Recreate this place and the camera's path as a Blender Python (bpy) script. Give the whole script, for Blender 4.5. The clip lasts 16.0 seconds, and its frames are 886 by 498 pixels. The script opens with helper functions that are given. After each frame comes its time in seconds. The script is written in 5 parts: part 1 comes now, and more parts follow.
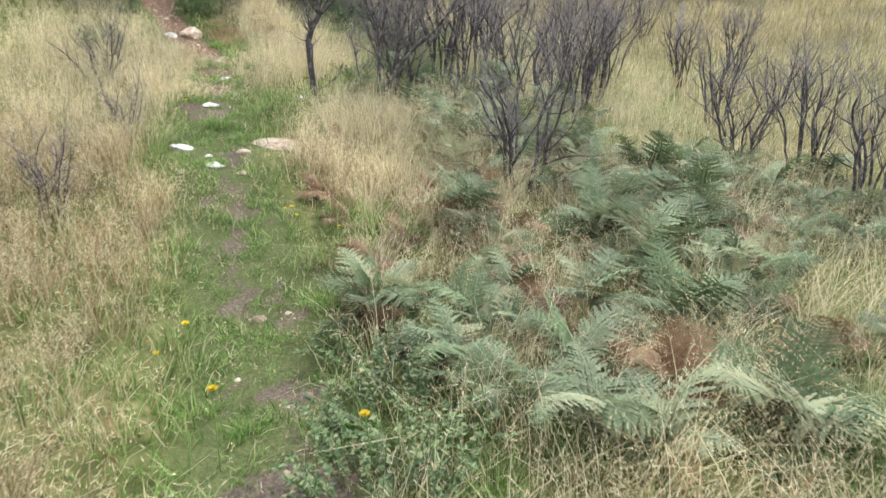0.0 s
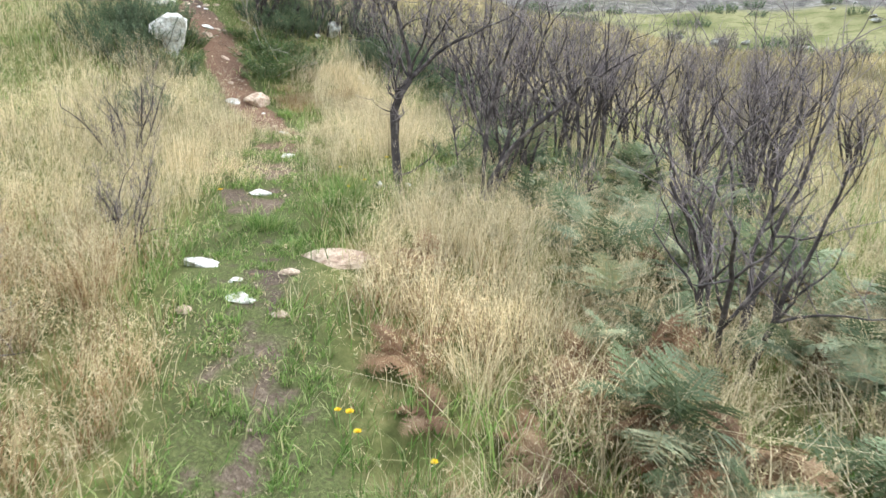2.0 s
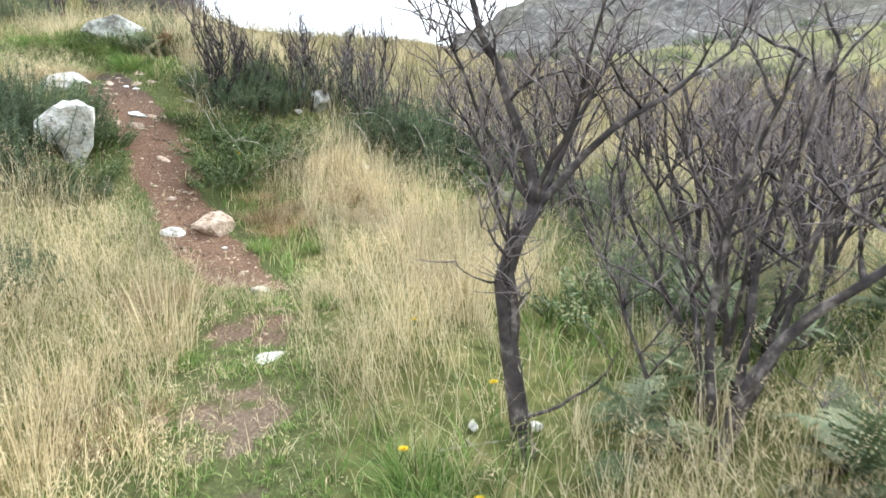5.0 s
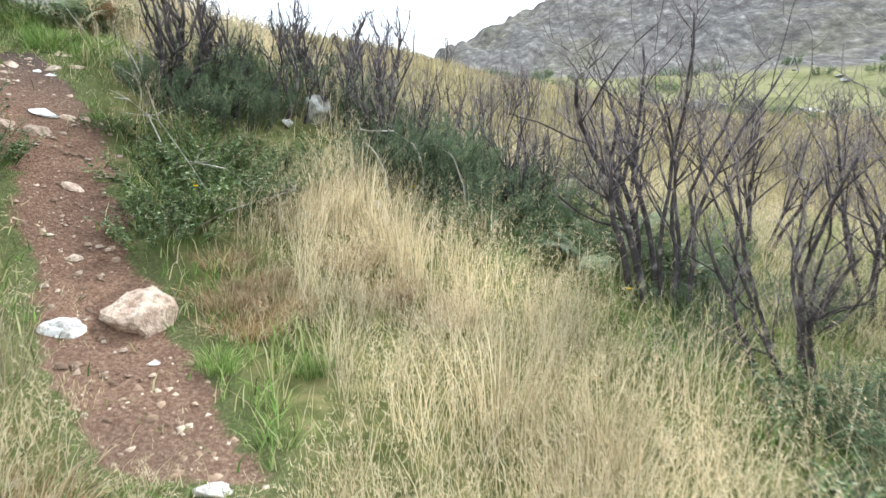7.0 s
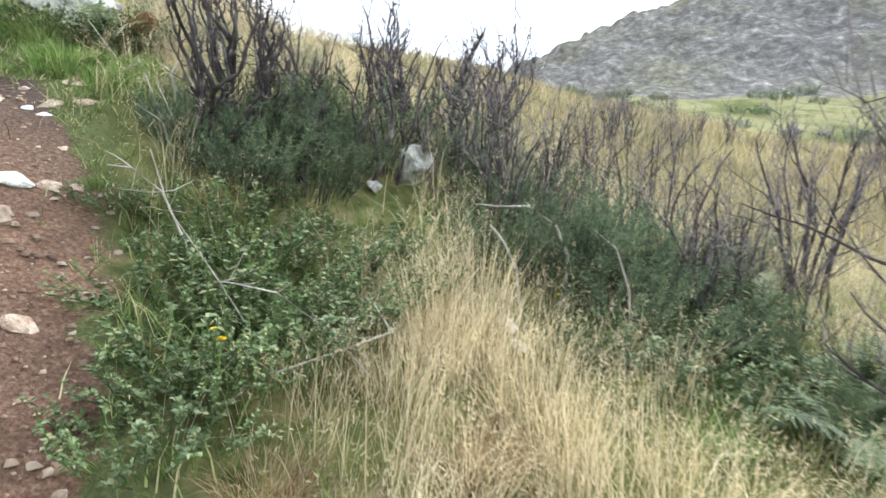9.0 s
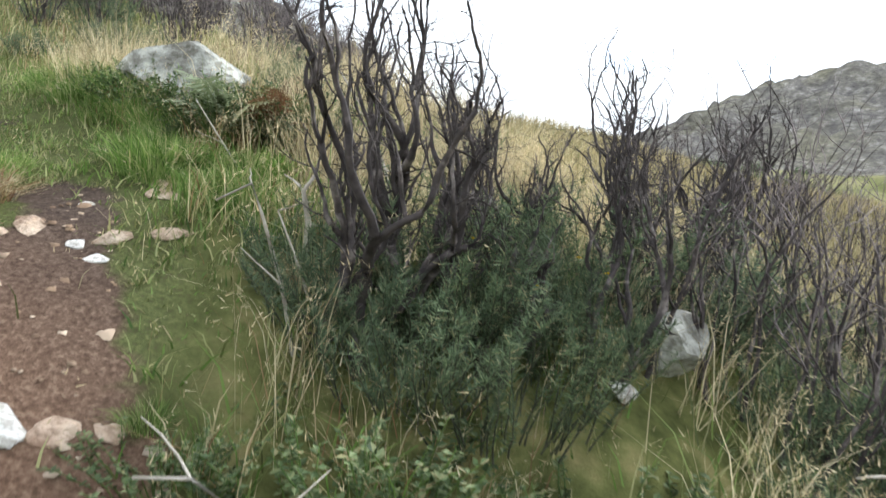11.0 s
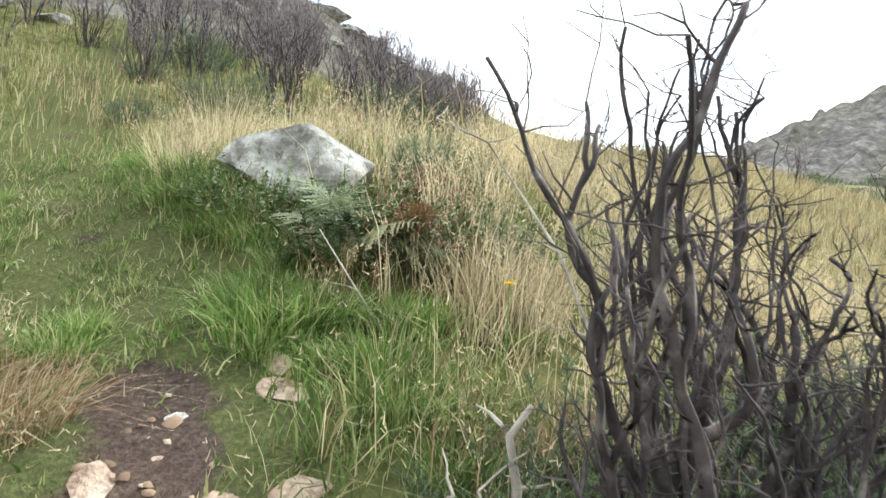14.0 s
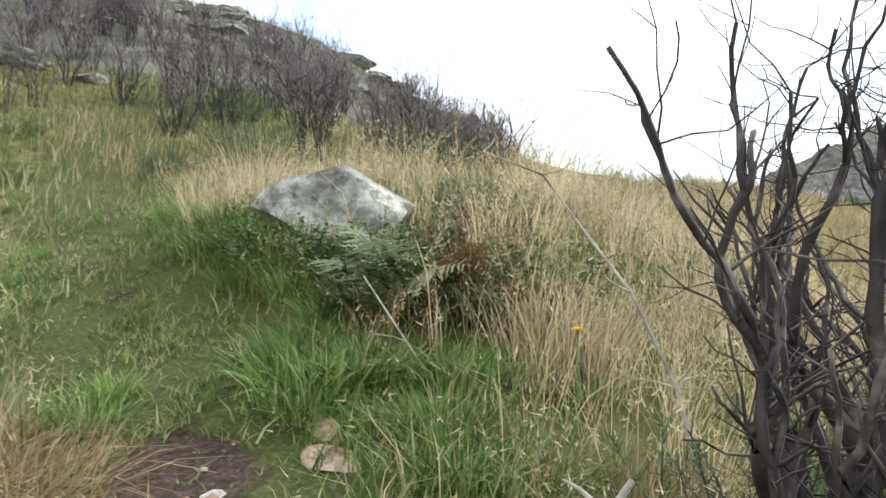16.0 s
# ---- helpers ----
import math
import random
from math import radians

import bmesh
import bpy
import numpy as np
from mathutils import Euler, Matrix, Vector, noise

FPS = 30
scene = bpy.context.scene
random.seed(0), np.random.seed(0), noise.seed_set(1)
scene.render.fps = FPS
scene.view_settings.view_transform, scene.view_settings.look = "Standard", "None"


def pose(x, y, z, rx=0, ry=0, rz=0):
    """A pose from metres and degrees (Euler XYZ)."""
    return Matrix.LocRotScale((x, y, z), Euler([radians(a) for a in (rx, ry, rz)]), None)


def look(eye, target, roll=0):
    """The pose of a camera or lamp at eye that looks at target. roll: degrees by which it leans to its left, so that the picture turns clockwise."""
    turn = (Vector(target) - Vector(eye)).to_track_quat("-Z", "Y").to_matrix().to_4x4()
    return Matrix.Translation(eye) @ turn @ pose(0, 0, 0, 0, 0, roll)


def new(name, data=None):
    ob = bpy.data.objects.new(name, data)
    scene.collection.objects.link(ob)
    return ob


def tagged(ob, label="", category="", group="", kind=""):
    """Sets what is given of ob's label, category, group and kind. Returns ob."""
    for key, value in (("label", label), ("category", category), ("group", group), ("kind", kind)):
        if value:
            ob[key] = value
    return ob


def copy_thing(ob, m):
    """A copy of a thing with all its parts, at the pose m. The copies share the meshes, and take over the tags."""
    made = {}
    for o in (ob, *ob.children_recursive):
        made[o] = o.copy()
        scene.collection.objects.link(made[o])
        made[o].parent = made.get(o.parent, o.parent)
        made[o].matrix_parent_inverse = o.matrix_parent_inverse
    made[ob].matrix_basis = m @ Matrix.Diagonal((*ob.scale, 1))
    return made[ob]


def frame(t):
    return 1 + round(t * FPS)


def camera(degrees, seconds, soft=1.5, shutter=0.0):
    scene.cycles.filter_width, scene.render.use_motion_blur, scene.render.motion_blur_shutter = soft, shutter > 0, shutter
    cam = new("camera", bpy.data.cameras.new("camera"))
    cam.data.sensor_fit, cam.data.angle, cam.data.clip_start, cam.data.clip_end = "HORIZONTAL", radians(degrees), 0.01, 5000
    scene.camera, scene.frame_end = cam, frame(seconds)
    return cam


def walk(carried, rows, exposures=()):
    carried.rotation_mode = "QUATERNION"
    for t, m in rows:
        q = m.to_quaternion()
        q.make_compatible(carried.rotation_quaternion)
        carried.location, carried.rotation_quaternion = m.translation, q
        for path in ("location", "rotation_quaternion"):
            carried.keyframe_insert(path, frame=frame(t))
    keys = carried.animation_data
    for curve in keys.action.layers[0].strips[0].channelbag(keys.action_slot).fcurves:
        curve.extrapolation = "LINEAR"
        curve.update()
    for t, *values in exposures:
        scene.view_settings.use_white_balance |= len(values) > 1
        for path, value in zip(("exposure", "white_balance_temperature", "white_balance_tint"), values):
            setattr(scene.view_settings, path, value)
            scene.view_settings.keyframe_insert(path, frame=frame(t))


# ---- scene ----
cam = camera(68.1, 16.0, soft=1.5, shutter=0.25)
PATH = [
    (0, (-0.001, 0.178, 1.463), (0.026, 2.048, 0.753), -0.1),
    (0.5, (-0.117, 0.689, 1.435), (-0.028, 2.565, 0.748), 1.0),
    (1, (-0.239, 1.255, 1.432), (-0.298, 3.165, 0.842), -2.3),
    (1.5, (-0.331, 1.698, 1.426), (-0.4, 3.62, 0.879), 1.1),
    (2, (-0.4, 2.249, 1.365), (-0.59, 4.171, 0.846), 0.7),
    (2.5, (-0.545, 2.769, 1.288), (-0.719, 4.705, 0.818), 1.2),
    (3, (-0.766, 3.412, 1.285), (-0.679, 5.351, 0.801), 2.2),
    (3.5, (-0.927, 4.028, 1.427), (-0.878, 5.963, 0.923), 0.8),
    (4, (-1.131, 4.489, 1.584), (-1.087, 6.451, 1.197), -0.5),
    (4.5, (-1.235, 4.901, 1.595), (-1.204, 6.856, 1.177), -1.6),
    (5, (-1.384, 5.33, 1.623), (-1.531, 7.29, 1.254), -4.4),
    (5.2, (-1.433, 5.491, 1.663), (-1.551, 7.455, 1.305), -3.5),
    (7.3, (-2.14, 7.649, 1.79), (-2.192, 9.62, 1.459), -0.7),
    (7.5, (-2.176, 7.821, 1.848), (-2.298, 9.781, 1.469), -1.1),
    (8, (-2.322, 8.223, 1.928), (-2.482, 10.183, 1.564), -1.3),
    (8.5, (-2.478, 8.568, 1.952), (-2.604, 10.548, 1.699), 0.1),
    (9, (-2.593, 9.047, 2.087), (-2.827, 11.011, 1.794), 1.1),
    (9.5, (-2.835, 9.417, 2.131), (-3.291, 11.342, 1.831), 3.0),
    (10, (-3.043, 9.76, 2.292), (-3.597, 11.657, 1.986), 4.0),
    (10.2, (-3.109, 9.943, 2.298), (-3.67, 11.841, 2.015), 3.9),
    (12.3, (-3.684, 10.854, 2.726), (-4.37, 12.728, 2.849), -0.8),
    (12.5, (-3.678, 10.886, 2.73), (-4.428, 12.735, 2.864), -1.9),
    (13, (-3.714, 10.951, 2.708), (-4.544, 12.768, 2.813), -3.0),
    (13.5, (-3.898, 11.062, 2.692), (-4.789, 12.85, 2.593), -0.1),
    (14, (-4.038, 11.149, 2.862), (-4.853, 12.974, 2.783), 2.6),
    (14.5, (-4.137, 11.283, 2.892), (-4.914, 13.124, 2.815), 1.2),
    (15, (-4.146, 11.25, 2.907), (-5.064, 13.027, 2.9), -0.3),
    (15.5, (-4.129, 11.218, 2.899), (-5.149, 12.937, 2.986), -0.1),
    (16, (-4.173, 11.28, 2.866), (-5.074, 13.065, 2.907), 0.4),
]
walk(cam, [(t, look(eye, target, roll)) for t, eye, target, roll in PATH],
     [(0, 0.12, 5780, 7), (2.5, 0.27, 5720, 7), (5.2, 0.3, 5720, 7), (7.3, 0.28, 5640, 8), (10.2, 0.32, 5740, 8), (12.3, -0.86, 6030, 8), (13.1, -0.86, 6030, 8), (13.9, 0.14, 5930, 8), (15.5, 0.08, 5930, 8), (16, -0.24, 5930, 8)])

# ---- world and sun ----
world = bpy.data.worlds.new("sky")
scene.world = world
world.use_nodes = True
wn, wl = world.node_tree.nodes, world.node_tree.links
wn.clear()
SUN_EL, SUN_AZ = 42.0, -25.0
sky = wn.new("ShaderNodeTexSky")
sky.sky_type = "NISHITA"
sky.sun_disc = False
sky.sun_elevation = radians(SUN_EL)
sky.sun_rotation = radians(-SUN_AZ)
dim = wn.new("ShaderNodeVectorMath"); dim.operation = "SCALE"; dim.inputs["Scale"].default_value = 0.4
coord = wn.new("ShaderNodeTexCoord")
cloud = wn.new("ShaderNodeTexNoise")
cloud.inputs["Scale"].default_value = 2.3
cloud.inputs["Detail"].default_value = 5.0
cloud.inputs["Roughness"].default_value = 0.55
ramp = wn.new("ShaderNodeValToRGB")
ramp.color_ramp.elements[0].position, ramp.color_ramp.elements[1].position = 0.32, 0.42
mixc = wn.new("ShaderNodeMix"); mixc.data_type = "RGBA"
mixc.inputs["B"].default_value = (1.8, 1.8, 1.8, 1)
back = wn.new("ShaderNodeBackground")
outw = wn.new("ShaderNodeOutputWorld")
wl.new(sky.outputs[0], dim.inputs[0])
wl.new(coord.outputs["Generated"], cloud.inputs["Vector"])
wl.new(cloud.outputs["Fac"], ramp.inputs[0])
# a gap of blue between the clouds over the left-hand slope
gap = wn.new("ShaderNodeVectorMath"); gap.operation = "DOT_PRODUCT"
gap.inputs[1].default_value = Vector((-0.58, 0.74, 0.36)).normalized()
gap_edge = wn.new("ShaderNodeMath"); gap_edge.operation = "MULTIPLY_ADD"; gap_edge.inputs[1].default_value = 0.16
gap_cover = wn.new("ShaderNodeMapRange")
gap_cover.inputs["From Min"].default_value, gap_cover.inputs["From Max"].default_value = 1.09, 1.06
gap_cover.inputs["To Min"].default_value, gap_cover.inputs["To Max"].default_value = 0.15, 1.0
thin = wn.new("ShaderNodeMath"); thin.operation = "MINIMUM"
wl.new(coord.outputs["Generated"], gap.inputs[0])
wl.new(cloud.outputs["Fac"], gap_edge.inputs[0]); wl.new(gap.outputs["Value"], gap_edge.inputs[2])
wl.new(gap_edge.outputs[0], gap_cover.inputs["Value"])
wl.new(gap_cover.outputs[0], thin.inputs[0]); wl.new(ramp.outputs["Color"], thin.inputs[1])
wl.new(thin.outputs[0], mixc.inputs["Factor"])
wl.new(dim.outputs[0], mixc.inputs["A"])
wl.new(mixc.outputs["Result"], back.inputs["Color"])
back.inputs["Strength"].default_value = 1.0
wl.new(back.outputs[0], outw.inputs[0])

sun = new("sun", bpy.data.lights.new("sun", "SUN"))
sun.data.energy = 4.3
sun.data.angle = radians(6)
sun.data.color = (1.0, 0.95, 0.86)
sun.matrix_world = look((30 * math.sin(radians(-SUN_AZ)), 30 * math.cos(radians(SUN_AZ)), 30 * math.tan(radians(SUN_EL))), (0, 0, 0))

# ---- materials ----


def material(name, rough=0.85):
    m = bpy.data.materials.new(name)
    m.use_nodes = True
    n, l = m.node_tree.nodes, m.node_tree.links
    b = n["Principled BSDF"]
    b.inputs["Roughness"].default_value = rough
    b.inputs["Specular IOR Level"].default_value = 0.25
    return m, n, l, b


def ramp_node(n, stops):
    r = n.new("ShaderNodeValToRGB")
    e = r.color_ramp.elements
    while len(e) < len(stops):
        e.new(0.5)
    for k, (p, c) in enumerate(stops):
        e[k].position, e[k].color = p, (*c, 1)
    return r


def noise_node(n, l, scale, detail=4.0, rough=0.6):
    t = n.new("ShaderNodeTexNoise")
    t.inputs["Scale"].default_value = scale
    t.inputs["Detail"].default_value = detail
    t.inputs["Roughness"].default_value = rough
    g = n.new("ShaderNodeNewGeometry")
    l.new(g.outputs["Position"], t.inputs["Vector"])
    return t


def leaf_material(name, stops, patch, see_through=0.25, rough=0.7, whole=0.0):
    """Thin plant tissue: a colour of its own for every blade, patches at the scale of the hillside, some light let through."""
    m, n, l, b = material(name, rough)
    g = n.new("ShaderNodeNewGeometry")
    r = ramp_node(n, stops)
    if whole:
        each = n.new("ShaderNodeObjectInfo")
        own = n.new("ShaderNodeMix"); own.inputs["Factor"].default_value = whole
        l.new(g.outputs["Random Per Island"], own.inputs["A"]); l.new(each.outputs["Random"], own.inputs["B"])
        l.new(own.outputs["Result"], r.inputs[0])
    else:
        l.new(g.outputs["Random Per Island"], r.inputs[0])
    t = noise_node(n, l, patch, 3.0)
    r2 = ramp_node(n, [(0.3, (0.52, 0.52, 0.52)), (0.7, (1.2, 1.16, 1.08))])
    l.new(t.outputs["Fac"], r2.inputs[0])
    mix = n.new("ShaderNodeMix"); mix.data_type = "RGBA"; mix.blend_type = "MULTIPLY"
    mix.inputs["Factor"].default_value = 1.0
    l.new(r.outputs[0], mix.inputs["A"]); l.new(r2.outputs[0], mix.inputs["B"])
    l.new(mix.outputs["Result"], b.inputs["Base Color"])
    tr = n.new("ShaderNodeBsdfTranslucent")
    l.new(mix.outputs["Result"], tr.inputs["Color"])
    ms = n.new("ShaderNodeMixShader"); ms.inputs[0].default_value = see_through
    l.new(b.outputs[0], ms.inputs[1]); l.new(tr.outputs[0], ms.inputs[2])
    l.new(ms.outputs[0], n["Material Output"].inputs["Surface"])
    return m


M_STRAW = leaf_material("pale_straw", [(0.0, (0.22, 0.18, 0.09)), (0.2, (0.5, 0.43, 0.27)), (0.5, (0.79, 0.68, 0.45)), (0.8, (0.9, 0.81, 0.59)), (1.0, (0.56, 0.5, 0.27))], 1.3, 0.35)
M_SEED = leaf_material("seed_heads", [(0.0, (0.5, 0.4, 0.24)), (0.4, (0.83, 0.7, 0.45)), (1.0, (0.92, 0.82, 0.6))], 1.3, 0.4)
M_RUST = leaf_material("rusty_straw", [(0.0, (0.2, 0.1, 0.05)), (0.3, (0.4, 0.27, 0.15)), (0.65, (0.54, 0.44, 0.28)), (0.9, (0.74, 0.65, 0.45)), (1.0, (0.3, 0.3, 0.12))], 1.6, 0.25)
M_GREEN = leaf_material("green_grass", [(0.0, (0.07, 0.13, 0.03)), (0.35, (0.16, 0.29, 0.06)), (0.7, (0.3, 0.42, 0.13)), (0.9, (0.52, 0.55, 0.28)), (1.0, (0.6, 0.55, 0.3))], 1.5, 0.3)
M_TURF = leaf_material("path_turf", [(0.0, (0.1, 0.17, 0.04)), (0.4, (0.2, 0.34, 0.08)), (0.75, (0.34, 0.47, 0.15)), (1.0, (0.56, 0.54, 0.3))], 1.2, 0.3)
M_OLIVE = leaf_material("olive_grass", [(0.0, (0.1, 0.12, 0.04)), (0.4, (0.24, 0.28, 0.1)), (0.7, (0.42, 0.43, 0.2)), (1.0, (0.66, 0.6, 0.37))], 0.9, 0.25)
M_FIELD = leaf_material("field_grass", [(0.0, (0.2, 0.19, 0.09)), (0.4, (0.44, 0.37, 0.2)), (0.8, (0.6, 0.51, 0.31)), (1.0, (0.7, 0.62, 0.42))], 0.35, 0.2)
M_FERN = leaf_material("bracken", [(0.1, (0.09, 0.125, 0.055)), (0.45, (0.19, 0.25, 0.13)), (0.75, (0.36, 0.42, 0.27)), (0.95, (0.46, 0.41, 0.24))], 2.0, 0.25, 0.7, 0.72)
M_FERN_DRY = leaf_material("dry_bracken", [(0.0, (0.15, 0.085, 0.05)), (0.5, (0.27, 0.165, 0.095)), (1.0, (0.44, 0.33, 0.2))], 2.0, 0.2, 0.7, 0.6)
M_GORSE = leaf_material("gorse_needles", [(0.0, (0.06, 0.095, 0.055)), (0.5, (0.145, 0.21, 0.12)), (0.88, (0.28, 0.36, 0.21)), (1.0, (0.4, 0.34, 0.2))], 2.2, 0.3)
M_LEAF = leaf_material("broad_leaves", [(0.0, (0.06, 0.095, 0.04)), (0.5, (0.14, 0.205, 0.09)), (0.85, (0.28, 0.34, 0.17)), (1.0, (0.36, 0.31, 0.17))], 3.0, 0.2, 0.6)
M_LEAF_DARK = leaf_material("dark_leaves", [(0.0, (0.06, 0.1, 0.045)), (0.5, (0.13, 0.2, 0.085)), (0.85, (0.26, 0.34, 0.16)), (1.0, (0.3, 0.16, 0.1))], 3.0, 0.15, 0.6)
M_YELLOW = leaf_material("yellow_petals", [(0.0, (0.75, 0.5, 0.01)), (1.0, (0.85, 0.68, 0.03))], 3.0, 0.2)
M_STALK = leaf_material("flower_stalk", [(0.0, (0.1, 0.18, 0.05)), (1.0, (0.2, 0.3, 0.08))], 3.0, 0.1)


def wood_material(name, dark, mid, light):
    m, n, l, b = material(name, 0.9)
    t = noise_node(n, l, 14.0, 5.0)
    fine = noise_node(n, l, 120.0, 3.0)
    r = ramp_node(n, [(0.35, dark), (0.55, mid), (0.75, light)])
    l.new(t.outputs["Fac"], r.inputs[0])
    l.new(r.outputs[0], b.inputs["Base Color"])
    bump = n.new("ShaderNodeBump"); bump.inputs["Strength"].default_value = 0.6; bump.inputs["Distance"].default_value = 0.004
    l.new(fine.outputs["Fac"], bump.inputs["Height"])
    l.new(bump.outputs[0], b.inputs["Normal"])
    return m


M_BURNT = wood_material("charred_bark", (0.035, 0.03, 0.03), (0.085, 0.072, 0.07), (0.34, 0.3, 0.28))
M_TWIG = wood_material("scorched_twigs", (0.12, 0.1, 0.102), (0.225, 0.19, 0.19), (0.42, 0.365, 0.35))
M_GORSE_WOOD = wood_material("gorse_wood", (0.04, 0.045, 0.03), (0.08, 0.085, 0.055), (0.16, 0.15, 0.11))
M_DEAD = wood_material("bleached_wood", (0.25, 0.22, 0.18), (0.45, 0.41, 0.35), (0.62, 0.58, 0.52))
M_POST = wood_material("weathered_post", (0.22, 0.19, 0.16), (0.36, 0.32, 0.27), (0.5, 0.45, 0.4))


def rock_material(name, dark, mid, light, scale=9.0):
    m, n, l, b = material(name, 0.9)
    t = noise_node(n, l, scale, 6.0, 0.65)
    f = noise_node(n, l, scale * 9, 4.0)
    r = ramp_node(n, [(0.34, dark), (0.5, mid), (0.66, light)])
    l.new(t.outputs["Fac"], r.inputs[0])
    spot = noise_node(n, l, scale * 3.4, 5.0, 0.7)
    sr = ramp_node(n, [(0.42, (0.62, 0.6, 0.56)), (0.52, (1, 1, 1)), (0.62, (1.0, 1.0, 0.97)), (0.66, (1.25, 1.25, 1.18))])
    l.new(spot.outputs["Fac"], sr.inputs[0])
    mx = n.new("ShaderNodeMix"); mx.data_type = "RGBA"; mx.blend_type = "MULTIPLY"; mx.inputs["Factor"].default_value = 1.0
    l.new(r.outputs[0], mx.inputs["A"]); l.new(sr.outputs[0], mx.inputs["B"])
    l.new(mx.outputs["Result"], b.inputs["Base Color"])
    bump = n.new("ShaderNodeBump"); bump.inputs["Strength"].default_value = 0.9; bump.inputs["Distance"].default_value = 0.015
    l.new(f.outputs["Fac"], bump.inputs["Height"])
    l.new(bump.outputs[0], b.inputs["Normal"])
    return m


M_WHITE = rock_material("whitish_rock", (0.58, 0.53, 0.46), (0.84, 0.82, 0.78), (0.9, 0.89, 0.87), 12.0)
M_TAN = rock_material("tan_rock", (0.36, 0.24, 0.17), (0.55, 0.42, 0.32), (0.68, 0.56, 0.45))
M_GREY = rock_material("lichen_rock", (0.16, 0.15, 0.13), (0.36, 0.36, 0.33), (0.66, 0.66, 0.6), 5.0)

# soil, thatch under the grass, the far burnt slopes and rocks
M_GROUND, n, l, b = material("hillside", 1.0)
b.inputs["Specular IOR Level"].default_value = 0.0
zone = n.new("ShaderNodeAttribute"); zone.attribute_name = "zone"
sep = n.new("ShaderNodeSeparateColor"); l.new(zone.outputs["Color"], sep.inputs[0])
big = noise_node(n, l, 0.8, 5.0)
mid_n = noise_node(n, l, 7.0, 6.0)
fine = noise_node(n, l, 60.0, 5.0, 0.7)
far = noise_node(n, l, 0.055, 9.0, 0.72)
soil = ramp_node(n, [(0.3, (0.11, 0.068, 0.046)), (0.5, (0.22, 0.142, 0.098)), (0.7, (0.38, 0.27, 0.19))])
l.new(fine.outputs["Fac"], soil.inputs[0])
soil2 = ramp_node(n, [(0.35, (0.6, 0.58, 0.6)), (0.65, (1.1, 1.05, 1.0))])
l.new(big.outputs["Fac"], soil2.inputs[0])
grey_soil = ramp_node(n, [(0.3, (0.085, 0.066, 0.05)), (0.5, (0.165, 0.132, 0.1)), (0.7, (0.3, 0.25, 0.2))])
l.new(fine.outputs["Fac"], grey_soil.inputs[0])
place = n.new("ShaderNodeNewGeometry"); xyz = n.new("ShaderNodeSeparateXYZ"); l.new(place.outputs["Position"], xyz.inputs[0])
up_hill = n.new("ShaderNodeMapRange"); up_hill.inputs["From Min"].default_value = 7.5; up_hill.inputs["From Max"].default_value = 10.0
l.new(xyz.outputs["Y"], up_hill.inputs["Value"])
earth = n.new("ShaderNodeMix"); earth.data_type = "RGBA"
l.new(up_hill.outputs[0], earth.inputs["Factor"]); l.new(grey_soil.outputs[0], earth.inputs["A"]); l.new(soil.outputs[0], earth.inputs["B"])
humus = ramp_node(n, [(0.3, (0.05, 0.04, 0.034)), (0.5, (0.1, 0.078, 0.066)), (0.72, (0.19, 0.155, 0.13))])
l.new(fine.outputs["Fac"], humus.inputs[0])
higher = n.new("ShaderNodeMapRange"); higher.inputs["From Min"].default_value = 11.2; higher.inputs["From Max"].default_value = 12.2
l.new(xyz.outputs["Y"], higher.inputs["Value"])
earth2 = n.new("ShaderNodeMix"); earth2.data_type = "RGBA"
l.new(higher.outputs[0], earth2.inputs["Factor"]); l.new(earth.outputs["Result"], earth2.inputs["A"]); l.new(humus.outputs[0], earth2.inputs["B"])
soilm = n.new("ShaderNodeMix"); soilm.data_type = "RGBA"; soilm.blend_type = "MULTIPLY"; soilm.inputs["Factor"].default_value = 1
l.new(earth2.outputs["Result"], soilm.inputs["A"]); l.new(soil2.outputs[0], soilm.inputs["B"])
thatch = ramp_node(n, [(0.3, (0.06, 0.07, 0.025)), (0.5, (0.14, 0.15, 0.055)), (0.72, (0.3, 0.26, 0.12))])
l.new(mid_n.outputs["Fac"], thatch.inputs[0])
field = ramp_node(n, [(0.3, (0.12, 0.13, 0.055)), (0.5, (0.25, 0.235, 0.125)), (0.75, (0.165, 0.185, 0.08))])
l.new(big.outputs["Fac"], field.inputs[0])
rocky = ramp_node(n, [(0.34, (0.075, 0.07, 0.068)), (0.45, (0.12, 0.114, 0.108)), (0.54, (0.17, 0.16, 0.145)), (0.63, (0.27, 0.26, 0.245)), (0.72, (0.44, 0.43, 0.4))])
far2 = noise_node(n, l, 0.75, 8.0, 0.75)
squash = n.new("ShaderNodeVectorMath"); squash.operation = "MULTIPLY"; squash.inputs[1].default_value = (1.1, 0.5, 1.5)
far_at = n.new("ShaderNodeNewGeometry")
l.new(far_at.outputs["Position"], squash.inputs[0]); l.new(squash.outputs[0], far2.inputs["Vector"])
l.new(far2.outputs["Fac"], rocky.inputs[0])
green = ramp_node(n, [(0.32, (0.1, 0.08, 0.05)), (0.45, (0.085, 0.1, 0.04)), (0.68, (0.17, 0.18, 0.075))])
l.new(fine.outputs["Fac"], green.inputs[0])


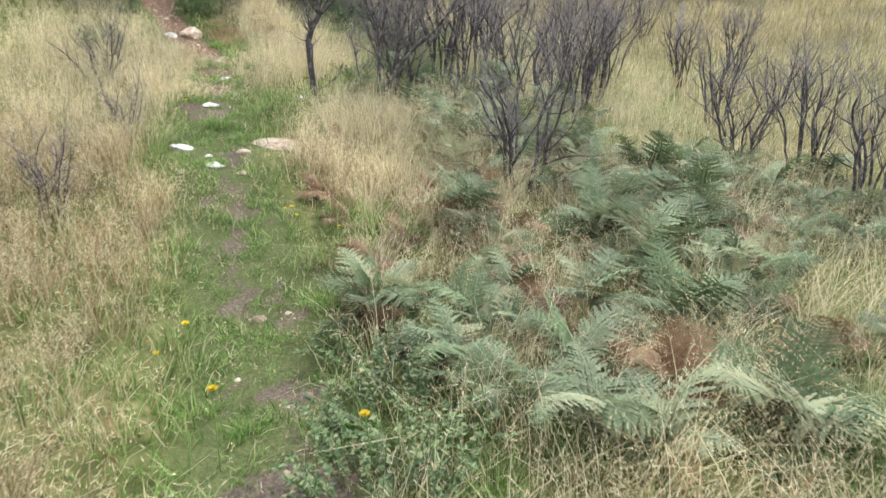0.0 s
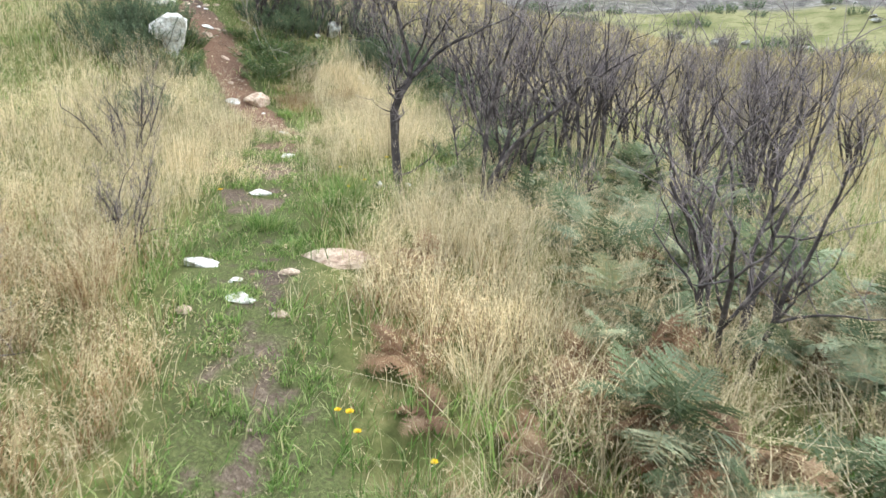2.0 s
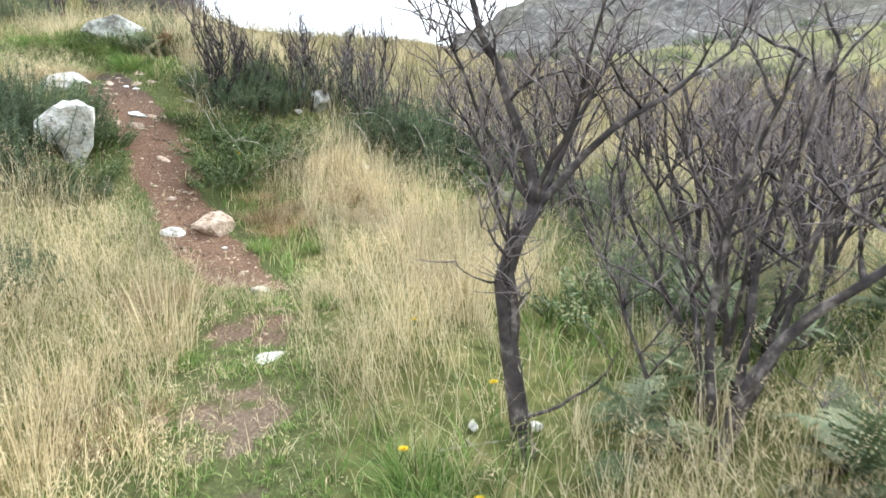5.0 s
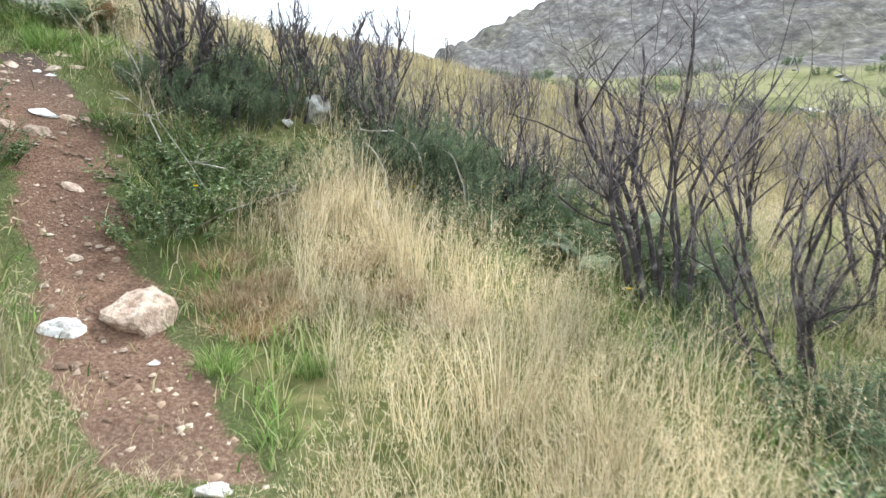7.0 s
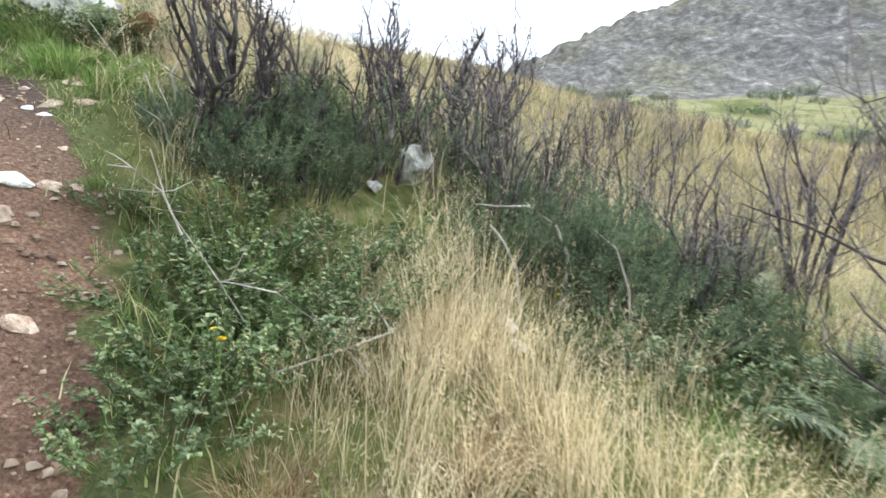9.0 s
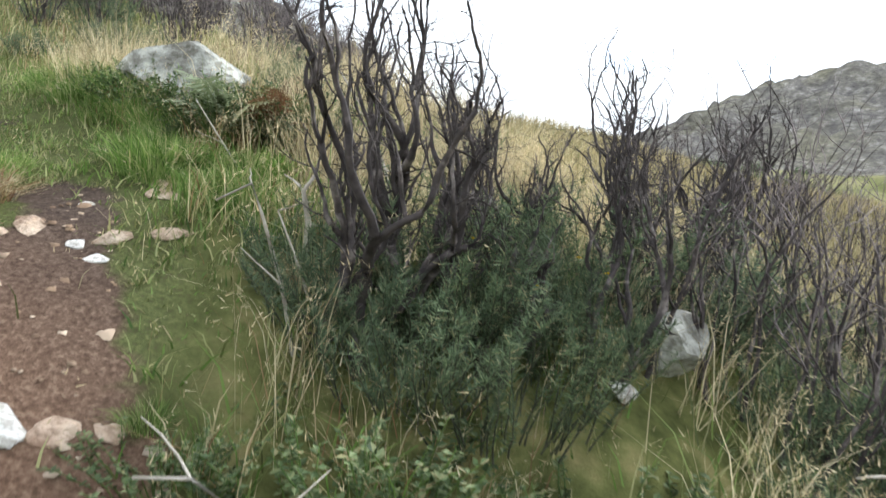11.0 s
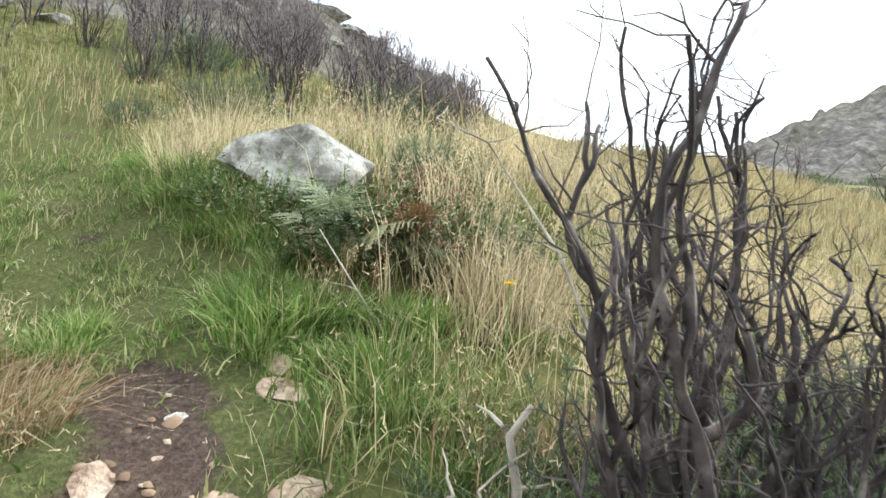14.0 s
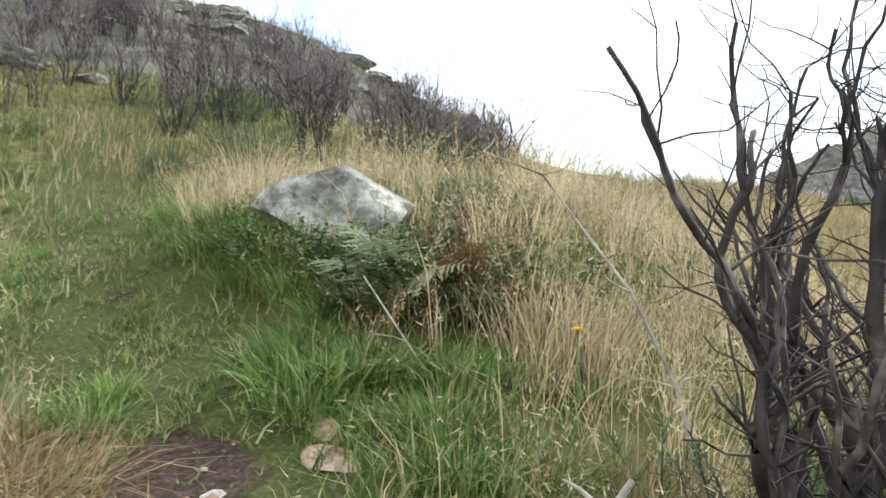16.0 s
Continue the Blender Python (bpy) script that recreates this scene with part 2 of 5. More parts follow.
def soft_mask(channel, spread):
    a = n.new("ShaderNodeMath"); a.operation = "MULTIPLY_ADD"
    s = n.new("ShaderNodeMath"); s.operation = "SUBTRACT"; s.inputs[1].default_value = 0.5
    l.new(mid_n.outputs["Fac"], s.inputs[0])
    l.new(s.outputs[0], a.inputs[0]); a.inputs[1].default_value = spread
    l.new(channel, a.inputs[2])
    r = ramp_node(n, [(0.35, (0, 0, 0)), (0.65, (1, 1, 1))])
    l.new(a.outputs[0], r.inputs[0])
    return r.outputs[0]


def blend(fac, a, c):
    x = n.new("ShaderNodeMix"); x.data_type = "RGBA"
    l.new(fac, x.inputs["Factor"]); l.new(a, x.inputs["A"]); l.new(c, x.inputs["B"])
    return x.outputs["Result"]


col = blend(soft_mask(zone.outputs["Alpha"], 0.5), thatch.outputs[0], field.outputs[0])
col = blend(soft_mask(sep.outputs["Blue"], 0.4), col, green.outputs[0])
heath = ramp_node(n, [(0.46, (0, 0, 0)), (0.64, (0.4, 0.4, 0.4))])
l.new(far.outputs["Fac"], heath.inputs[0])
olive = ramp_node(n, [(0.35, (0.08, 0.08, 0.04)), (0.6, (0.2, 0.19, 0.1))])
l.new(far2.outputs["Fac"], olive.inputs[0])
col = blend(soft_mask(sep.outputs["Green"], 0.5), col, blend(heath.outputs[0], rocky.outputs[0], olive.outputs[0]))
col = blend(soft_mask(sep.outputs["Red"], 1.2), col, soilm.outputs["Result"])
l.new(col, b.inputs["Base Color"])
bump = n.new("ShaderNodeBump"); bump.inputs["Strength"].default_value = 0.8; bump.inputs["Distance"].default_value = 0.02
l.new(fine.outputs["Fac"], bump.inputs["Height"]); l.new(bump.outputs[0], b.inputs["Normal"])

# ---- the lie of the land ----
rng = np.random.default_rng(7)
PATH_Y = np.array([-6, 0, 2.0, 3.35, 5.3, 7.15, 8.4, 9.2, 10.1, 10.9, 11.5, 12.1, 12.45, 12.8, 13.2, 13.8, 16, 22])
PATH_X = np.array([0.5, -0.1, -0.5, -0.92, -1.72, -2.32, -2.6, -2.9, -3.6, -4.25, -4.72, -5.1, -5.5, -6.1, -6.8, -7.8, -10.5, -16])


def sp(v, k=1.0):
    return np.logaddexp(0.0, np.asarray(v, float) / k) * k


def sstep(v, a, c):
    s = np.clip((np.asarray(v, float) - a) / (c - a), 0, 1)
    return s * s * (3 - 2 * s)


def waves(x, y, size, seed):
    """Smooth random relief between about -1 and 1, with features of that size in metres."""
    g = np.random.default_rng(seed)
    s = 0
    for k in range(9):
        a, ph, f = g.uniform(0, 6.283), g.uniform(0, 6.283), 6.283 / size * g.uniform(0.6, 1.7)
        s = s + np.sin(f * (x * math.cos(a) + y * math.sin(a)) + ph)
    return s / 4.2


def off_path(x, y):
    """Signed distance to the right of the path's middle."""
    g = np.gradient(PATH_X, PATH_Y)
    return (x - np.interp(y, PATH_Y, PATH_X)) / np.sqrt(1 + np.interp(y, PATH_Y, g) ** 2)


def bare(x, y):
    """How bare the soil is: 1 on the trodden path, 0 in the grass."""
    d = np.abs(off_path(x, y) + 0.05 * waves(x, y, 0.7, 3))
    width = 0.2 - 0.05 * sstep(y, 9.6, 10.2) - 0.05 * sstep(y, 11.7, 12.0) - 0.07 * sstep(y, 8.4, 9.2) + 0.09 * sstep(y, 9.0, 9.8) + 0.08 * sstep(y, 10.8, 11.6) - 0.1 * sstep(y, 11.5, 12.1) - 0.05 * sstep(y, 12.2, 12.5)
    worn = np.where(y < 9.2, 0.36 + 0.45 * waves(x, y, 0.9, 5) + 0.4 * waves(x, y, 0.26, 15), 1.0)
    worn = np.where(y > 12.3, 0.25 + 0.6 * waves(x, y, 0.8, 6), worn)
    cut = 0.6 * sstep(y, 10.9, 11.2) * sstep(-y, -12.0, -11.6) * np.exp(-(((off_path(x, y) - 0.32) / 0.16) ** 2))
    return np.clip(np.maximum(sstep(-d, -width - 0.12, -width) * worn, cut), 0, 1)


HILL_AZ = [-180, -100, -60, -30, -20, -10, 0, 5, 11, 19, 24, 30, 37, 44, 50, 70, 100, 140, 180]
HILL_EL = [-3, -2, -1.2, -1, 0.2, 2.6, 4.9, 5.7, 6.2, 7.9, 10.2, 13.4, 17.0, 18.7, 19.4, 21, 18, 6, -3]
RIDGE_AZ = [-180, -100, -60, -25, -13, -8, -2.5, 2, 8]
RIDGE_EL = [3, 8, 12, 12.4, 11.4, 10.2, 7.8, 5.8, 5.2]


def height(x, y):
    x, y = np.asarray(x, float), np.asarray(y, float)
    u = -7.5 + sp(x + 7.5, 0.6) - sp(x - 4.5, 0.6)
    v = -1.5 + sp(y + 1.5, 0.6) - sp(y - 14.5, 0.8)
    steep = sp(0.8 * (v - 10.1) - 0.6 * (u + 3.4), 0.25) - sp(0.8 * (v - 12.1) - 0.6 * (u + 5.0), 0.3)
    z = (0.0246 - 0.0345 * u - 0.0616 * v + 0.01155 * u * u - 0.0107 * u * v + 0.00893 * v * v
         + 0.2465 * steep * np.exp(-((u + 4.6) / 2.2) ** 2)
         - 0.1553 * np.exp(-((v - 3.2) / 1.3) ** 2 - ((u + 0.8) / 2.5) ** 2)
         + 0.2296 * np.exp(-((u - 0.2) / 2.6) ** 2 - ((v - 8.0) / 2.2) ** 2)
         + 0.4 * np.exp(-((u + 6.0) / 1.2) ** 2 - ((v - 14.0) / 1.0) ** 2) + 0.14 * np.exp(-((u + 3.3) / 0.8) ** 2 - ((v - 13.0) / 0.7) ** 2)
         + 0.1 * np.exp(-((u + 1.75) / 0.6) ** 2 - ((v - 5.3) / 0.6) ** 2) + 0.05 * np.exp(-((u + 4.7) / 1.0) ** 2 - ((v - 11.5) / 1.0) ** 2))
    # the slopes around: a hill on the left, a saddle ahead, a valley and a rocky ridge on the right
    dx, dy = x + 3.6, y - 10.7
    r = np.sqrt(dx * dx + dy * dy) + 1e-6
    az = np.degrees(np.arctan2(-dx, dy))
    rim = np.interp(az, HILL_AZ, HILL_EL)
    start = np.interp(az, [-180, -60, -20, 60, 110, 180], [14, 12, 5, 5, 9, 14])
    f = np.clip((r - start) / (30 - start), 0, 1)
    f = 0.35 * f + 0.65 * f * f * (3 - 2 * f)
    top = 2.77 + 30 * np.tan(np.radians(rim))
    right = sstep(-az, -6, 0)
    el = rim + right * ((np.maximum(4.3, rim) - rim) * sstep(r, 34, 75) + (np.interp(az, RIDGE_AZ, RIDGE_EL) - np.maximum(4.3, rim)) * sstep(r, 72, 118)) - (1 - right) * 3 * sstep(r, 32, 90)
    crag = sstep(r, 70, 100) * right
    far_z = 2.77 + r * np.tan(np.radians(el)) + crag * (1.6 * waves(x, y, 15, 11) + 1.0 * waves(x, y, 6, 12))
    z = np.where(r < 30, z + (top - z) * f, far_z)
    near = np.exp(-(r / 25) ** 2)
    z = z + near * (0.05 * waves(x, y, 2.2, 1) + 0.02 * waves(x, y, 0.7, 2)) * (1 - 0.8 * np.exp(-(off_path(x, y) / 0.4) ** 2)) + (1 - near) * 0.25 * waves(x, y, 9, 8)
    z = z - 0.015 * bare(x, y) + 0.012 * waves(x, y, 0.25, 9) * bare(x, y)
    return z


def mesh_from(name, verts, loops, sizes, mat, smooth=False):
    me = bpy.data.meshes.new(name)
    verts = np.ascontiguousarray(verts, np.float32)
    me.vertices.add(len(verts)); me.vertices.foreach_set("co", verts.ravel())
    me.loops.add(len(loops)); me.loops.foreach_set("vertex_index", np.ascontiguousarray(loops, np.int32))
    me.polygons.add(len(sizes))
    me.polygons.foreach_set("loop_start", np.concatenate(([0], np.cumsum(sizes)[:-1])).astype(np.int32))
    me.update(calc_edges=True)
    me.validate()
    if smooth:
        me.shade_smooth()
    me.materials.append(mat)
    return me


GRID = 370
s = np.linspace(-1, 1, GRID)
axis = 14 * s + 420 / math.sinh(9) * np.sinh(9 * s)
gx, gy = np.meshgrid(axis - 2.5, axis + 8.0)
gx, gy = gx.ravel(), gy.ravel()
gz = height(gx, gy)
k = np.arange((GRID - 1) * (GRID - 1))
k = k // (GRID - 1) * GRID + k % (GRID - 1)
quads = np.stack([k, k + 1, k + GRID + 1, k + GRID], 1).ravel()
me = mesh_from("ground", np.stack([gx, gy, gz], 1), quads, np.full(len(k), 4), M_GROUND, True)
ground = tagged(new("ground", me), "grassy hillside with a worn red-brown soil path", "ground", kind="structure")
att = me.color_attributes.new("zone", "FLOAT_COLOR", "POINT")
r = np.hypot(gx + 3.6, gy - 10.7)
az = np.degrees(np.arctan2(-(gx + 3.6), gy - 10.7))
left_rock = sstep(r, 10, 16) * sstep(az, 20, 30) * sstep(-az, -110, -80)
right_rock = sstep(r, 62, 78) * sstep(-az, -12, -2)
rgba = np.zeros((len(gx), 4), np.float32)
rgba[:, 0] = bare(gx, gy)
rgba[:, 1] = np.maximum(left_rock, right_rock)
rgba[:, 2] = np.maximum(sstep(r, 30, 45) * sstep(-az, 5, 12) * np.clip(0.38 + 0.22 * waves(gx, gy, 14, 17) + 0.15 * waves(gx, gy, 4, 18), 0, 0.62), 0.9 * np.exp(-(off_path(gx, gy) / 0.5) ** 2) * sstep(gy, -4, 0) * sstep(-gy, -22, -16))
rgba[:, 3] = sstep(gx, 2.0, 4.5) * sstep(gy, 5, 9) + sstep(gy, 15, 18) * sstep(gx, -6, -3)
att.data.foreach_set("color", rgba.ravel())


def on(x, y, lift=0.0):
    return (x, y, float(height(x, y)) + lift)


# ---- helpers for things ----
def part(name, me, parent, label=""):
    ob = new(name, me)
    ob.parent = parent
    return tagged(ob, label)


def thing(name, at, label, category, group="", turn=0.0, size=1.0):
    ob = new(name)
    ob.empty_display_size = 0.1
    ob.matrix_basis = Matrix.LocRotScale(at, Euler((0, 0, radians(turn))), (size, size, size))
    return tagged(ob, label, category, group)


def put(ob, x, y, turn, size, lift=0.0, tilt=0.0, label=""):
    c = copy_thing(ob, pose(0, 0, 0))
    c.matrix_basis = Matrix.LocRotScale(on(x, y, lift), Euler((radians(tilt), 0, radians(turn))), (size, size, size))
    return tagged(c, label)


class Shape:
    """Collects tubes and leaves for one mesh."""

    def __init__(self):
        self.v, self.f = [], []

    def tube(self, pts, radii, sides):
        base = len(self.v)
        for i, (p, rad) in enumerate(zip(pts, radii)):
            d = (pts[min(i + 1, len(pts) - 1)] - pts[max(i - 1, 0)]).normalized()
            a = d.orthogonal().normalized()
            c = d.cross(a)
            for j in range(sides):
                t = 6.28319 * j / sides
                self.v.append(p + (a * math.cos(t) + c * math.sin(t)) * rad)
        for i in range(len(pts) - 1):
            for j in range(sides):
                q = base + i * sides
                self.f.append((q + j, q + (j + 1) % sides, q + sides + (j + 1) % sides, q + sides + j))
        self.f.append(tuple(base + (len(pts) - 1) * sides + j for j in range(sides)))

    def face(self, *pts):
        base = len(self.v)
        self.v.extend(pts)
        self.f.append(tuple(range(base, base + len(pts))))

    def mesh(self, name, mat, smooth=True):
        me = bpy.data.meshes.new(name)
        me.from_pydata([tuple(p) for p in self.v], [], self.f)
        if smooth:
            me.shade_smooth()
        me.materials.append(mat)
        return me


def wander(R, p, d, length, steps, kink, lift=0.0):
    """A crooked line from p towards d."""
    pts, d = [Vector(p)], Vector(d).normalized()
    for _ in range(steps):
        d = (d + Vector((R.uniform(-1, 1), R.uniform(-1, 1), R.uniform(-1, 1) + lift)) * kink).normalized()
        pts.append(pts[-1] + d * (length / steps))
    return pts


def burnt_shrub(seed, stems, tall, spread, thick, fullness, kink, fine=True):
    """A burnt gorse shrub: upright charred stems from one stool, bare below, forking into a brush of twigs above."""
    R = random.Random(seed)
    root = thing("burnt_shrub", (0, 0, -60), "leafless burnt shrub with charred black stems", "shrub", "burnt shrubs")
    twigs = Shape()
    for k in range(stems):
        a = 6.283 * (k + R.uniform(-0.4, 0.4)) / stems
        foot = R.uniform(0.03, 0.17) * min(1.0, tall)
        out = spread * R.uniform(0.25, 1.0)
        h = tall * R.uniform(0.7, 1.0)
        rad = thick * R.uniform(0.55, 1.0)
        S = Shape()
        low = wander(R, (math.cos(a) * foot, math.sin(a) * foot, -0.12), (math.cos(a) * out * 0.45, math.sin(a) * out * 0.45, 1), h * 0.5, 6, kink * 0.8, 0.3)
        pts = low + wander(R, low[-1], (math.cos(a) * out * 1.3, math.sin(a) * out * 1.3, 1), h * 0.42, 5, kink * 1.2, 0.2)[1:]
        S.tube(pts, [rad * (1.3 if i == 0 else (1 - 0.062 * i) * R.uniform(0.9, 1.1)) for i in range(12)], 6 if fine else 4)
        ends = [(pts[7:], rad * 0.35)]
        for b in range(R.randint(4, 6) if fine else 3):
            i = R.randint(4, 10)
            e = Vector((R.uniform(-1, 1) + math.cos(a) * 0.5, R.uniform(-1, 1) + math.sin(a) * 0.5, R.uniform(0.5, 1.5)))
            q = wander(R, pts[i], e, h * R.uniform(0.2, 0.4), 5, kink * 1.5, 0.3)
            r0 = rad * (1 - 0.062 * i) * 0.6
            S.tube(q, [r0 * (1 - 0.13 * j) for j in range(6)], 4 if fine else 3)
            ends.append((q, r0 * 0.5))
        part("stem", S.mesh("stem", M_BURNT), root)
        for q, r0 in ends:
            for _ in range(fullness):
                i = R.randint(1, len(q) - 1)
                e = Vector((R.uniform(-1, 1), R.uniform(-1, 1), R.uniform(0.2, 1.6)))
                w = wander(R, q[i], e, h * R.uniform(0.1, 0.22), 3, kink * 1.6, 0.35)
                if not fine:
                    twigs.tube(w, [0.006, 0.005, 0.0045, 0.003], 3)
                    continue
                twigs.tube(w, [max(0.0028, r0 * 0.6), 0.0028, 0.0022, 0.0012], 3)
                for _ in range(2):
                    e = Vector((R.uniform(-1, 1), R.uniform(-1, 1), R.uniform(0.1, 1.4)))
                    w2 = wander(R, w[R.randint(1, 3)], e, h * R.uniform(0.05, 0.12), 2, kink * 1.6, 0.3)
                    twigs.tube(w2, [0.002, 0.0016, 0.0009], 3)
    tagged(part("brushwood", twigs.mesh("brushwood", M_TWIG), root, "fine scorched purplish-grey twigs"), kind="stuff")
    return root


def fork(S, T, R, p, d, ln, rad, level):
    q = wander(R, p, d, ln, 6, 0.34, 0.34)
    (T if level > 2 else S).tube(q, [rad * (1.3 if level == 0 and i == 0 else (1 - 0.05 * i) * R.uniform(0.86, 1.16)) for i in range(7)], 3 if level > 3 else 7 - level)
    for _ in range(R.randint(1, 2) + (level > 1)):
        i = R.randint(2, 6)
        e = wander(R, q[i], (R.uniform(-1, 1), R.uniform(-1, 1), R.uniform(-0.1, 0.9)), R.uniform(0.06, 0.24), 4, 0.4, 0.15)
        r0 = max(0.0022, rad * R.uniform(0.2, 0.42))
        T.tube(e, (r0, r0 * 0.85, r0 * 0.7, r0 * 0.55, r0 * 0.4), 3)
        w = wander(R, e[R.randint(1, 3)], (R.uniform(-1, 1), R.uniform(-1, 1), R.uniform(0, 1)), R.uniform(0.04, 0.12), 2, 0.4, 0.2)
        T.tube(w, (r0 * 0.6, r0 * 0.5, r0 * 0.3), 3)
    if level == 5:
        return
    along = (q[-1] - q[-3]).normalized()
    a = R.uniform(0, 6.283)
    for k in range(2 if level < 2 or R.random() < 0.6 else 1):
        b = a + k * 3.14 + R.uniform(-0.6, 0.6)
        out = Vector((math.cos(b), math.sin(b), 0.0)) * R.uniform(0.15, 0.55)
        fork(S, T, R, q[-1 - (k > 0) * R.randint(0, 3)], along + out + Vector((0, 0, 0.4)), ln * R.uniform(0.55, 1.0), max(0.0026, rad * R.uniform(0.55, 0.82)), level + 1)


def forked_shrub(seed, trunks):
    """A burnt shrub with a few stout trunks that fork again and again."""
    R = random.Random(seed)
    root = thing("burnt_shrub", (0, 0, -60), "gnarled burnt shrub with forked charred branches", "shrub", "burnt shrubs")
    T = Shape()
    for k in range(trunks):
        S = Shape()
        a = 6.283 * k / trunks + R.uniform(-0.5, 0.5)
        fork(S, T, R, (0.09 * math.cos(a), 0.09 * math.sin(a), -0.1), (0.13 * math.cos(a), 0.13 * math.sin(a), 1), R.uniform(0.4, 0.55), R.uniform(0.032, 0.044), 0)
        part("trunk", S.mesh("trunk", M_BURNT), root)
    tagged(part("brushwood", T.mesh("brushwood", M_BURNT), root), kind="stuff")
    return root


FANS = [burnt_shrub(20 + i, 7 + i % 3, 1.75, 0.42, 0.026, 4, 0.2) for i in range(4)]
FAR_FANS = [burnt_shrub(30 + i, 8, 1.75, 0.45, 0.026, 4, 0.22, False) for i in range(3)]
STEMS = [burnt_shrub(40 + i, 4 + i, 1.35, 0.24, 0.014, 1, 0.22) for i in range(3)]
GNARLED = [forked_shrub(61, 3), forked_shrub(67, 4), forked_shrub(74, 3), forked_shrub(83, 2)]

# dense burnt thicket below and beside the path
R = random.Random(3)
FAN_AT = [(0.74, 5.55, 1.0), (1.65, 7.86, 0.95), (0.44, 9.4, 1.05), (-0.35, 8.15, 0.85), (1.13, 10.4, 1.1), (2.78, 11.05, 1.0),
          (4.2, 11.6, 0.85), (3.69, 8.73, 0.85), (3.0, 6.5, 0.8), (3.56, 6.3, 0.85), (3.55, 5.3, 0.8), (1.2, 8.2, 0.82),
          (1.9, 10.45, 0.95), (0.12, 9.9, 1.1), (-0.8, 11.5, 1.2), (-0.4, 10.5, 0.85), (0.56, 13.3, 1.05),
          (2.2, 12.6, 1.0), (0.9, 11.9, 1.05), (-0.3, 14.6, 1.0),
          (4.9, 9.6, 0.75), (5.6, 12.8, 0.8), (2.2, 9.6, 1.0)]
for i, (x, y, sz) in enumerate(FAN_AT):
    put(FANS[i % 4], x, y, R.uniform(0, 360), sz, 0, R.uniform(-4, 4))
STEM_AT = [(-3.36, 13.0), (-3.05, 13.05), (-2.84, 13.5), (-2.32, 14.4), (-1.93, 13.6), (-2.75, 12.9), (-2.45, 13.0), (-2.1, 13.1), (-1.75, 13.1),
           (-2.85, 14.1), (-2.5, 14.25), (-2.0, 15.5), (-1.6, 14.7), (-2.9, 14.9), (-1.2, 15.2), (-0.6, 15.6), (-2.6, 13.3), (-2.3, 13.9), (-1.9, 14.3), (-1.45, 13.0), (-1.1, 13.7), (-1.65, 13.4), (-1.25, 13.3), (-1.4, 13.6), (-0.95, 13.2), (-1.55, 12.8), (-0.7, 13.6)]
for i, (x, y) in enumerate(STEM_AT):
    put(STEMS[i % 3], x, y, R.uniform(0, 360), R.uniform(0.65, 1.0), -0.05, R.uniform(-6, 6), "sparse charred stems rising from green gorse")
GNARL_AT = [(-4.18, 12.18, 0.6), (-4.06, 12.46, 0.64), (-3.84, 12.4, 0.5), (-3.46, 12.6, 0.55), (-3.85, 12.95, 0.55), (-3.3, 13.4, 0.66), (-3.15, 13.9, 0.75), (-2.9, 14.8, 0.8)]
for i, (x, y, sz) in enumerate(GNARL_AT):
    put(GNARLED[i % 4], x, y, 70 * i, sz, -0.05, R.uniform(-4, 4), "gnarled burnt shrub with forked charred branches")
# scattered over the valley floor
for i in range(46):
    a, q = radians(R.uniform(-62, -2)), R.uniform(11, 40)
    put(FAR_FANS[i % 3], -3.6 - q * math.sin(a), 10.7 + q * math.cos(a), R.uniform(0, 360), R.uniform(0.6, 1.0))
# burnt shrubs on the slope above
for i in range(140):
    a, q = radians(R.uniform(22, 64)), 8.5 + 10 * R.random() ** 0.8
    x, y = -3.6 - q * math.sin(a), 10.7 + q * math.cos(a)
    put(FAR_FANS[i % 3], x, y, R.uniform(0, 360), R.uniform(0.45, 0.8))
for x, y, sz in ((-9.0, 17.4, 0.95), (-8.6, 19.2, 0.9), (-7.6, 18.6, 0.6)):
    put(FANS[1], x, y, x * 50, sz)
# small dead bushes left of the path
for x, y, sz in ((-3.45, 7.3, 0.52), (-2.6, 5.75, 0.4), (-2.55, 4.4, 0.42)):
    put(FANS[0], x, y, x * 90, sz, 0, 3, "small dead bush with grey twigs in dry grass")
for ob in FANS + FAR_FANS + STEMS + GNARLED:
    for c in list(ob.children):
        bpy.data.objects.remove(c)
    bpy.data.objects.remove(ob)

